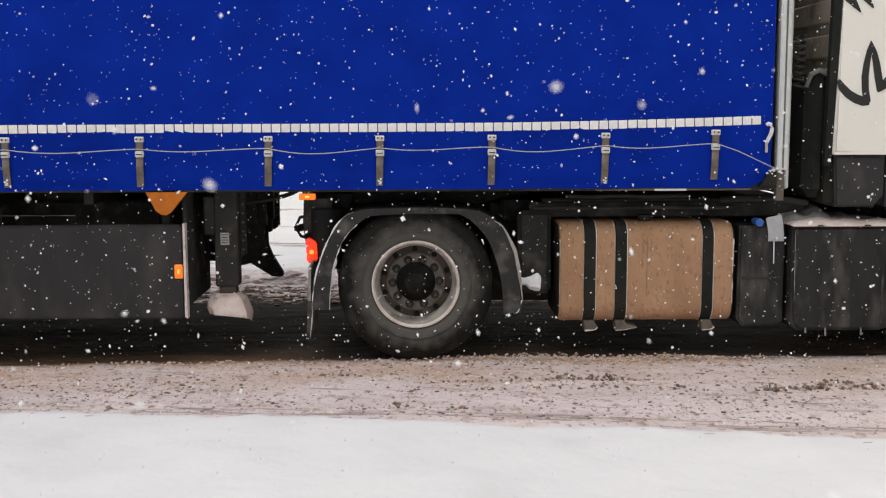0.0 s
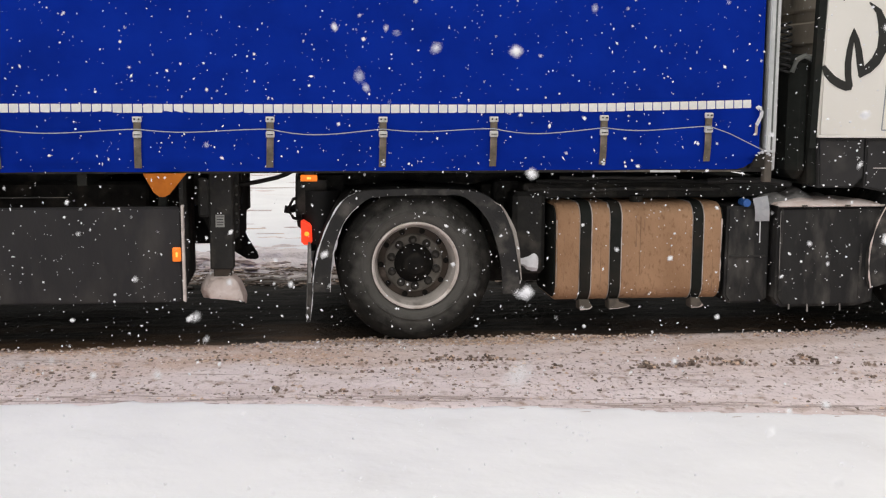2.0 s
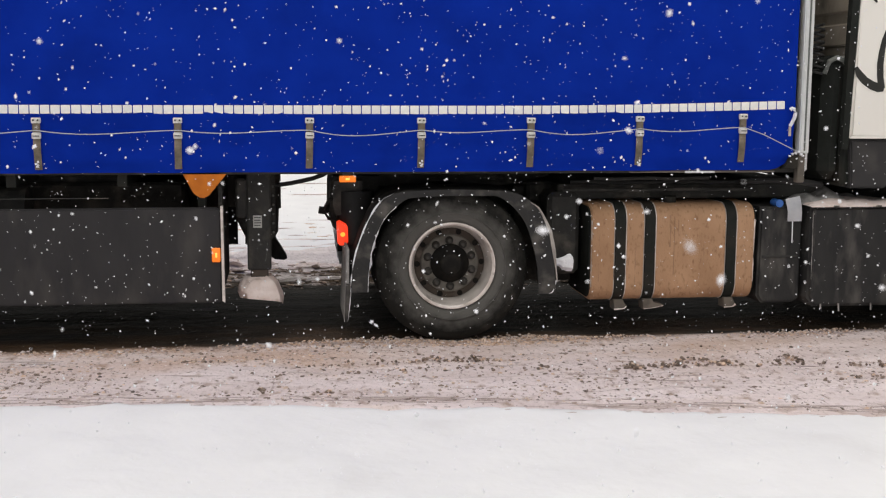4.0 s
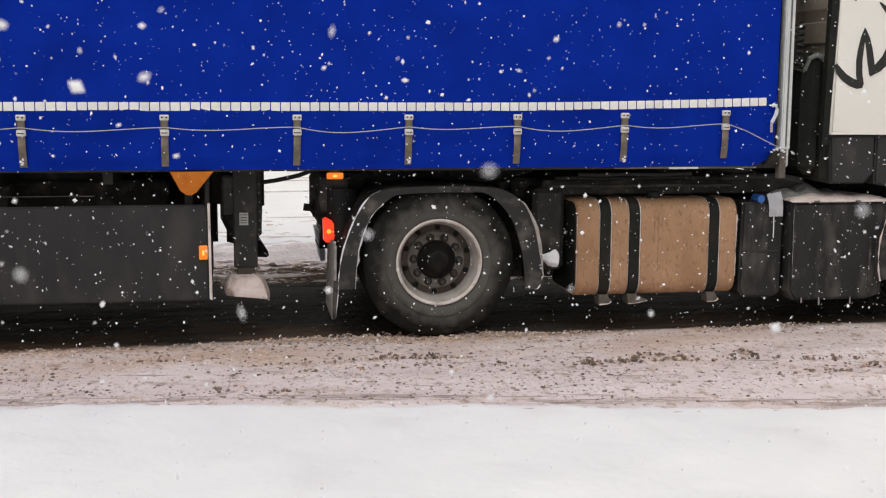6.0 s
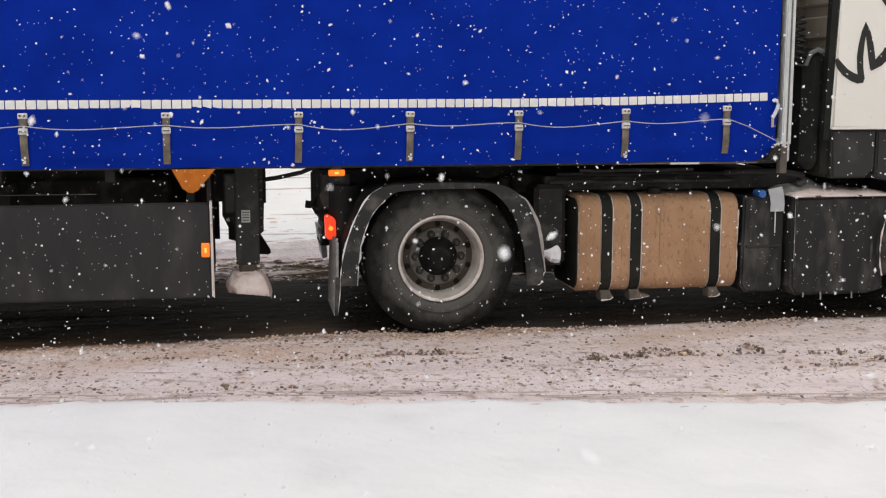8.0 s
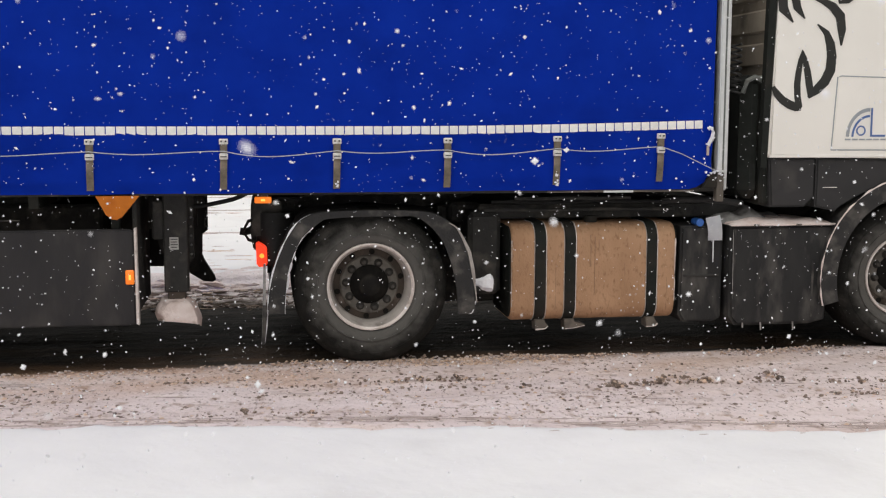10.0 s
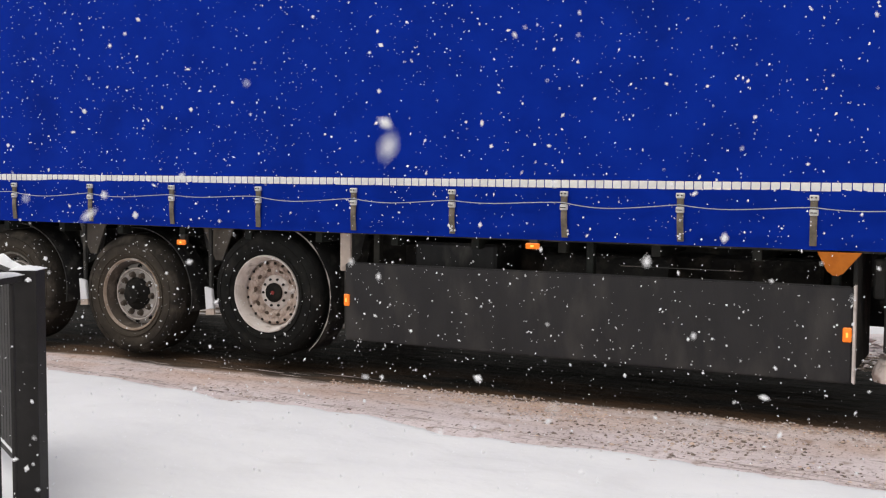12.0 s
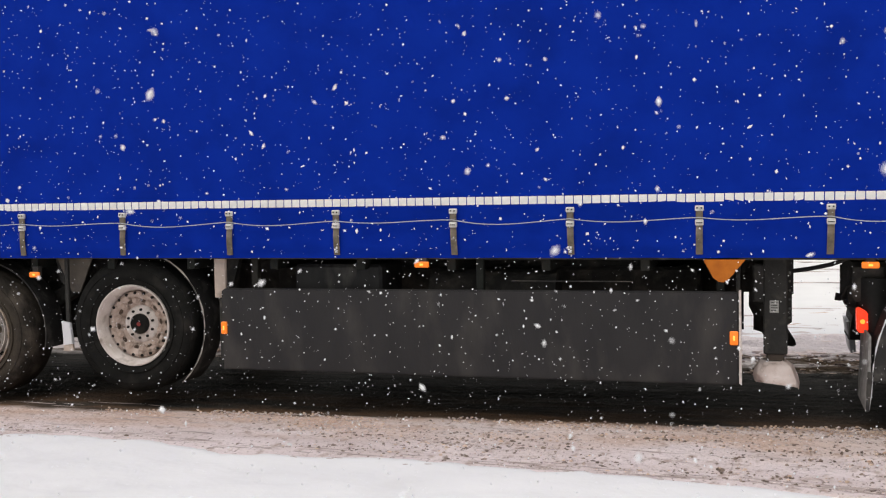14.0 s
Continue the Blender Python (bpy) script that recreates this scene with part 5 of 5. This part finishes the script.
def side_boxes():
    t = tractor
    b = part("battery_box", prism([(2.05, 0.86), (2.32, 0.86), (2.345, 0.82), (2.345, 0.24), (2.30, 0.21), (2.08, 0.21), (2.045, 0.26)], 0.13, 0.7, None, 0.015), BOX, t, "black plastic side box")
    part("box_groove", box(2.07, 2.32, 0.122, 0.131, 0.52, 0.535, 0.002), CHASSIS, b)
    part("blue_cap", tube([(2.168, 0.10, 0.885), (2.168, 0.115, 0.885), (2.168, 0.15, 0.885), (2.168, 0.2, 0.885)], 0.026, 16), CAP_BLUE, t, "blue filler cap", True)
    bm = bmesh.new()
    rows = []
    for i in range(7):
        u = i / 6
        rows.append([bm.verts.new((2.205 + 0.10 * v + 0.02 * u, 0.10 - 0.02 * math.sin(3 * u) + 0.01 * noise.noise(Vector((u * 4, v * 4, 3))), 0.915 - 0.15 * u + 0.02 * v * (1 - u))) for v in (0, 0.25, 0.5, 0.75, 1)])
    for p, q in zip(rows, rows[1:]):
        for k in range(4):
            bm.faces.new((p[k], p[k + 1], q[k + 1], q[k]))
    bmesh.ops.solidify(bm, geom=bm.faces[:], thickness=0.012)
    part("frosted_sheet", bm, RAG, t, "frosted white sheet draped over the box", True)
    part("icicle", tube([(2.262, 0.10, 0.80), (2.264, 0.10, 0.70), (2.265, 0.10, 0.62)], 0.004, 6), RAG, t)
    s = part("step_box", prism([(2.372, 0.862), (3.13, 0.868), (3.085, 0.62), (3.06, 0.22), (2.95, 0.19), (2.42, 0.19), (2.375, 0.25)], 0.06, 0.7, None, 0.02), BOX, t, "black plastic step box under the cab")
    part("box_rib", box(2.39, 2.405, 0.052, 0.062, 0.30, 0.85, 0.003), FENDER, s)
    part("salt_run", crust([(2.384, 0.055, 0.84), (2.388, 0.055, 0.62), (2.392, 0.055, 0.36)], 0.0035, 9), FROST, s, "", True)
    for x, z in ((2.47, 0.24), (2.60, 0.22), (2.83, 0.225)):
        part("frozen_drip", tube([(x, 0.07, z), (x + 0.004, 0.07, z - 0.03), (x + 0.006, 0.07, z - 0.065)], 0.006, 6), FROST, s)
    part("box_rib", box(2.95, 2.965, 0.052, 0.062, 0.24, 0.62, 0.003), FENDER, s)
    part("snow_ledge", heap(bmesh.new(), 2.36, 3.10, 0.04, 0.5, 0.872, 0.045, 30, 8, 3.0), DIRTY_SNOW, t, "drift of dirty snow on the ledge", True)
    part("snow_mound", heap(bmesh.new(), 2.33, 2.85, 0.16, 0.60, 0.874, 0.088, 30, 12, 7.0), FROST, t, "", True)
    part("ledge_lip", box(2.365, 3.12, 0.045, 0.062, 0.862, 0.876, 0.004), RIM_LIP, t)
    for x in (2.52, 2.82):
        part("ledge_slot", box(x, x + 0.04, 0.040, 0.046, 0.864, 0.874, 0.001), CHASSIS, t)


side_boxes()


def cab():
    c = tagged(new("cab"), "cream-white cab with black swirl decals")
    c.parent = tractor
    shell = prism([(2.585, 1.320), (4.55, 1.300), (4.72, 1.36), (4.78, 2.1), (4.60, 3.0), (4.35, 3.75), (2.68, 3.75), (2.62, 2.40)], 0.0, 2.5, None, 0.02)
    part("shell", shell, CAB, c, "cream-white painted cab shell")
    part("rear_edge", prism([(2.535, 1.25), (2.578, 1.25), (2.612, 2.40), (2.665, 3.72), (2.60, 3.72), (2.56, 2.4)], 0.004, 0.06), BAND, c, "black rear side fairing")
    part("rear_wall", prism([(2.600, 1.86), (2.640, 1.86), (2.690, 3.70), (2.66, 3.70)], 0.062, 2.44), CAB_REAR, c, "mud-splashed rear wall")
    for k in range(5):
        z = 1.92 + 0.22 * k
        part("wall_rib", box(2.575 + 0.008 * k, 2.612 + 0.008 * k, 0.07, 2.4, z, z + 0.15, 0.012), CAB_REAR, c)
    part("air_intake", box(2.44, 2.60, 0.10, 0.9, 1.04, 1.86, 0.06), BAND, c, "black air intake housing")
    part("cab_floor", box(2.56, 4.5, 0.06, 2.44, 1.00, 1.315, 0.02), BAND, c)
    part("sill_rear", prism([(2.60, 1.312), (2.925, 1.310), (2.925, 1.06), (2.86, 0.99), (2.62, 0.99)], 0.02, 0.3, None, 0.012), CAB_LOW, c, "dark grey cab sill")
    part("sill_front", prism([(2.935, 1.310), (4.5, 1.300), (4.5, 1.15), (3.4, 1.15), (3.2, 1.06), (3.08, 0.96), (2.935, 0.99)], 0.02, 0.3, None, 0.012), CAB_LOW, c, "dark grey cab sill")
    part("sill_mark", box(2.99, 3.085, 0.014, 0.021, 1.116, 1.121, 0.001), RIM_LIP, c)
    part("cab_hem", box(2.59, 4.4, -0.004, 0.01, 1.318, 1.336, 0.003), CAB, c)
    layer = [0]

    def stroke(points):
        """A tapering brush stroke along (x, z, half width)."""
        left, right = [], []
        for k, (x, z, w) in enumerate(points):
            a, b = points[max(k - 1, 0)], points[min(k + 1, len(points) - 1)]
            n = Vector((-(b[1] - a[1]), b[0] - a[0])).normalized() * w
            left.append((x + n.x, z + n.y)), right.append((x - n.x, z - n.y))
        layer[0] += 1
        part("swirl_decal", band(left, right, -0.003 - 0.0006 * layer[0], -0.0008), DECAL, c, "black flame-like swirl decal")

    stroke([(2.598, 1.78, 0.012), (2.625, 1.735, 0.024), (2.665, 1.695, 0.026), (2.715, 1.665, 0.028), (2.765, 1.648, 0.028), (2.80, 1.640, 0.014)])
    stroke([(2.785, 1.645, 0.022), (2.770, 1.72, 0.022), (2.765, 1.80, 0.022), (2.772, 1.88, 0.020), (2.785, 1.96, 0.016), (2.795, 2.02, 0.003)])
    stroke([(2.795, 2.01, 0.006), (2.815, 1.95, 0.018), (2.833, 1.88, 0.022), (2.848, 1.80, 0.024), (2.862, 1.73, 0.022)])
    stroke([(2.845, 1.712, 0.010), (2.90, 1.76, 0.030), (2.955, 1.815, 0.033), (2.992, 1.89, 0.034), (2.998, 1.98, 0.033), (2.985, 2.06, 0.030), (2.955, 2.13, 0.020), (2.89, 2.185, 0.004)])
    stroke([(2.645, 2.50, 0.03), (2.64, 2.38, 0.032), (2.65, 2.28, 0.032), (2.72, 2.195, 0.004)])
    stroke([(2.72, 2.50, 0.03), (2.725, 2.38, 0.03), (2.745, 2.29, 0.026), (2.80, 2.22, 0.003)])
    stroke([(2.83, 2.36, 0.004), (2.92, 2.335, 0.018), (2.99, 2.30, 0.028), (3.045, 2.24, 0.033), (3.06, 2.15, 0.028), (3.06, 2.05, 0.004)])
    stroke([(3.03, 2.33, 0.012), (3.09, 2.345, 0.026), (3.14, 2.39, 0.03), (3.17, 2.47, 0.028)])
    d = part("locker_door", prism([(3.03, 1.375), (3.055, 1.835), (3.08, 1.845), (3.70, 1.83), (3.72, 1.375)], -0.004, 0.002, None, 0.003), CAB, c, "flush storage locker door")
    ring = [(3.022, 1.368), (3.048, 1.845), (3.075, 1.853), (3.72, 1.838)]
    part("door_gap", tube([(x, -0.001, z) for x, z in ring], 0.004, 5), DECAL_GREY, d)
    part("door_gap", tube([(3.022, -0.001, 1.368), (3.7, -0.001, 1.366)], 0.004, 5), DECAL_GREY, d)
    # round-arched logo of plain shapes
    def arch(r0, r1, cx, cz):
        pts = [(cx + r0 * math.cos(a), cz + r0 * 1.15 * math.sin(a)) for a in (radians(90 + 9 * k) for k in range(11))]
        pts += [(cx + r1 * math.cos(a), cz + r1 * 1.15 * math.sin(a)) for a in (radians(180 - 9 * k) for k in range(11))]
        return pts
    part("logo_shape", prism(arch(0.165, 0.145, 3.285, 1.455), -0.008, -0.0045), DECAL_GREY, d)
    part("logo_shape", prism(arch(0.125, 0.112, 3.285, 1.455), -0.008, -0.0045), DECAL_BLUE, d)
    part("logo_shape", lathe([(0.034, -0.0005), (0.034, -0.003), (0.024, -0.003), (0.024, -0.0005)], 20, centre=(3.225, -0.0045, 1.495), closed=True), DECAL_BLUE, d)
    part("logo_shape", box(3.292, 3.305, -0.008, -0.0045, 1.455, 1.645, 0.001), DECAL_BLUE, d)
    part("logo_shape", box(3.305, 3.40, -0.008, -0.0045, 1.455, 1.468, 0.001), DECAL_BLUE, d)
    for k in range(6):
        part("print_bar", box(3.115 + 0.05 * k, 3.155 + 0.05 * k, -0.0075, -0.0045, 1.432, 1.442, 0), DECAL_GREY, d)
    part("window", prism([(3.3, 2.46), (4.35, 2.46), (4.22, 3.1), (3.3, 3.1)], -0.003, 0.0), CHASSIS, c, "dark side window")
    part("hose_arc", tube([(2.44, 0.11, 1.74), (2.46, 0.09, 1.82), (2.51, 0.085, 1.845), (2.57, 0.085, 1.82), (2.60, 0.09, 1.76)], 0.017, 8), GREY_POST, c, "dusty bent hose over the intake", True)
    # coiled air lines behind the cab
    for y0, x0 in ((0.11, 2.385),):
        pts = [(x0 + 0.035 * math.cos(a), y0 + 0.035 * math.sin(a), 2.06 - 0.0065 * a) for a in (0.5 * k for k in range(100))]
        part("coiled_hose", tube(pts, 0.008, 6), HOSE, c, "coiled black air hose", True)


cab()


def front_arch():
    cx, cz = 3.66, 0.50
    arc = lambda r, a: (cx + r * math.cos(radians(a)), cz + r * 1.03 * math.sin(radians(a)))
    for y0, y1, near in ((0.0, 0.5, True), (2.0, 2.5, False)):
        outer = [arc(0.665, 195 - 3.75 * k) for k in range(53)]
        inner = [arc(0.555, 195 - 3.75 * k) for k in range(53)]
        f = part("front_fender", band(outer, inner, y0, y0 + 0.03), FENDER, tractor, "black front wheel arch edged with snow")
        part("fender_skin", band(outer, [arc(0.652, 195 - 3.75 * k) for k in range(53)], y0 + 0.031, y1), FENDER, f)
        if near:
            part("snow_edge", crust([(x, y0 + 0.006, z) for x, z in (arc(0.668, 195 - 6 * k) for k in range(18))], 0.006, 6), DIRTY_SNOW, f, "", True)
    part("front_axle", tube([(cx, 0.4, 0.5), (cx, 0.45, 0.5), (cx, 2.05, 0.5), (cx, 2.1, 0.5)], 0.07, 12), CHASSIS, tractor)
    part("bumper", box(4.35, 4.85, 0.05, 2.45, 0.28, 1.0, 0.05), CAB_LOW, tractor)


front_arch()


def tractor_wheels():
    d = wheel("wheel", tractor, RIM, RIM_LIP, RIM_DISC, TYRE, HUB, False, "black drive wheel with a salt-rimmed steel rim", 0.14, 0.93)
    put_wheel(d, -0.026, 0.105, 0.497, 9)
    inner = copy_thing(d, pose(-0.026, 0.80, 0.497, 0, 0, 180))
    put_wheel(inner, -0.026, 0.80, 0.497, 0, True)
    put_wheel(copy_thing(d, pose(-0.026, 1.75, 0.497)), -0.026, 1.75, 0.497, 22)
    put_wheel(copy_thing(d, pose(-0.026, 2.45, 0.497, 0, 0, 180)), -0.026, 2.45, 0.497, 3, True)
    put_wheel(copy_thing(d, pose(3.66, 0.12, 0.497)), 3.66, 0.12, 0.497, 30)
    put_wheel(copy_thing(d, pose(3.66, 2.40, 0.497, 0, 0, 180)), 3.66, 2.40, 0.497, 30, True)


tractor_wheels()


# ---- fence at the edge of the pavement ----
def fence():
    f = thing("metal_fence", "dark painted metal corner fence with snow on its rails", "fence")
    px, py = -4.07, -3.385
    far = Vector((-1.19, 0.745, 0)).normalized()
    near = Vector((0.135, -0.60, 0)).normalized()

    def bar_box(c, d, half, wide, z0, z1, material, name):
        bm = box(-half, half, -wide, wide, z0, z1, 0.003)
        o = part(name, bm, material, f)
        o.location = (c.x, c.y, 0)
        o.rotation_euler = (0, 0, math.atan2(d.y, d.x))
        return o

    base = Vector((px, py, 0))
    bar_box(base, Vector((0.9, 0.43, 0)), 0.056, 0.056, -0.1, 1.12, FENCE, "post")
    cap = part("post_snow", heap(bmesh.new(), -0.064, 0.064, -0.064, 0.064, 1.122, 0.014, 8, 8, 1.0), SNOW_CAP, f, "", True)
    cap.location, cap.rotation_euler = (px, py, 0), (0, 0, 0.45)
    for d, length, step, start in ((far, 1.10, 0.078, 0.082), (near, 2.3, 0.122, 0.13)):
        mid = base + d * (0.06 + length / 2)
        bar_box(mid, d, length / 2, 0.015, 1.068, 1.10, FENCE, "top_rail")
        low = 0.185 if length < 2 else 0.03
        bar_box(mid, d, length / 2, 0.020, low - 0.035, low, FENCE, "bottom_rail")
        for z, w, h in ((1.102, 0.021, 0.042), (low + 0.002, 0.020, 0.030)):
            s = part("rail_snow", heap(bmesh.new(), -length / 2, length / 2, -w, w, z, h, 50, 4, length), SNOW_CAP, f, "", True)
            s.location, s.rotation_euler = (mid.x, mid.y, 0), (0, 0, math.atan2(d.y, d.x))
        k = start
        while k < length:
            bar_box(base + d * k, d, 0.010 if length > 2 else 0.036, 0.010 if length > 2 else 0.016, low - 0.002, 1.064, FENCE, "bar")
            k += step
        bar_box(base + d * (length + 0.09), d, 0.03, 0.03, -0.1, 1.11, FENCE, "end_post")


fence()


# ---- falling snow ----
FALLS = []


def falling_snow(seed, count, speed, drift, near):
    """A tall cloud of flakes that sinks through the view."""
    rnd = random.Random(seed)
    top = 4.2 + speed * 14
    verts, faces = [], []
    shape = [(1, 0, 0), (-1, 0, 0), (0, 1, 0), (0, -1, 0), (0, 0, 1), (0, 0, -1)]
    tris = [(0, 2, 4), (2, 1, 4), (1, 3, 4), (3, 0, 4), (2, 0, 5), (1, 2, 5), (3, 1, 5), (0, 3, 5)]
    for k in range(count):
        if near:
            a, d = radians(rnd.uniform(-45, 62)), rnd.uniform(0.45, 2.2)
            x, y, r = -math.sin(a) * d, -7.1 + math.cos(a) * d, rnd.uniform(0.0022, 0.0045)
        else:
            x, y = rnd.uniform(-10.5, 6.0), -7.0 + 6.8 * rnd.random() ** 0.8
            r = 0.0016 + 0.0046 * rnd.random() ** 2.8
        z = rnd.uniform(-0.2, top)
        x -= drift[0] * 14 * (z / top)
        y -= drift[1] * 14 * (z / top)
        turn = Euler((rnd.uniform(0, 6), rnd.uniform(0, 6), rnd.uniform(0, 6))).to_matrix()
        n = len(verts)
        s = (r * rnd.uniform(0.5, 1.6), r * rnd.uniform(0.5, 1.4), r * rnd.uniform(0.35, 1.1))
        for p in shape:
            q = turn @ Vector((p[0] * s[0], p[1] * s[1], p[2] * s[2]))
            verts.append((x + q.x, y + q.y, z + q.z))
        faces += [(n + a, n + b, n + c) for a, b, c in tris]
    me = bpy.data.meshes.new("falling_snow")
    me.from_pydata(verts, [], faces)
    me.materials.append(FLAKE)
    ob = tagged(new("falling_snow", me), "loose white snowflakes drifting down through the air", "snowfall", "falling snow", "stuff")
    FALLS.append((ob, speed, drift))


falling_snow(11, 66000, 1.10, (-0.10, 0.02), False)
falling_snow(12, 66000, 0.85, (0.08, -0.02), False)
falling_snow(13, 38000, 1.35, (-0.25, 0.0), False)
falling_snow(14, 1500, 1.05, (-0.12, 0.0), True)


def motions():
    for ob in (trailer, tractor):
        walk(ob, [(t, pose(s, 0, 0)) for t, s in CREEP])
    for w, x, y, z, phase, flip in WHEELS:
        rows = []
        for t, s in CREEP:
            turn = phase + math.degrees(s / 0.497)
            rows.append((t, pose(x, y, z, 0, -turn if flip else turn, 180 if flip else 0)))
        walk(w, rows)
    for ob, speed, drift in FALLS:
        walk(ob, [(t, pose(drift[0] * t, drift[1] * t, -speed * t)) for t in range(15)])


motions()
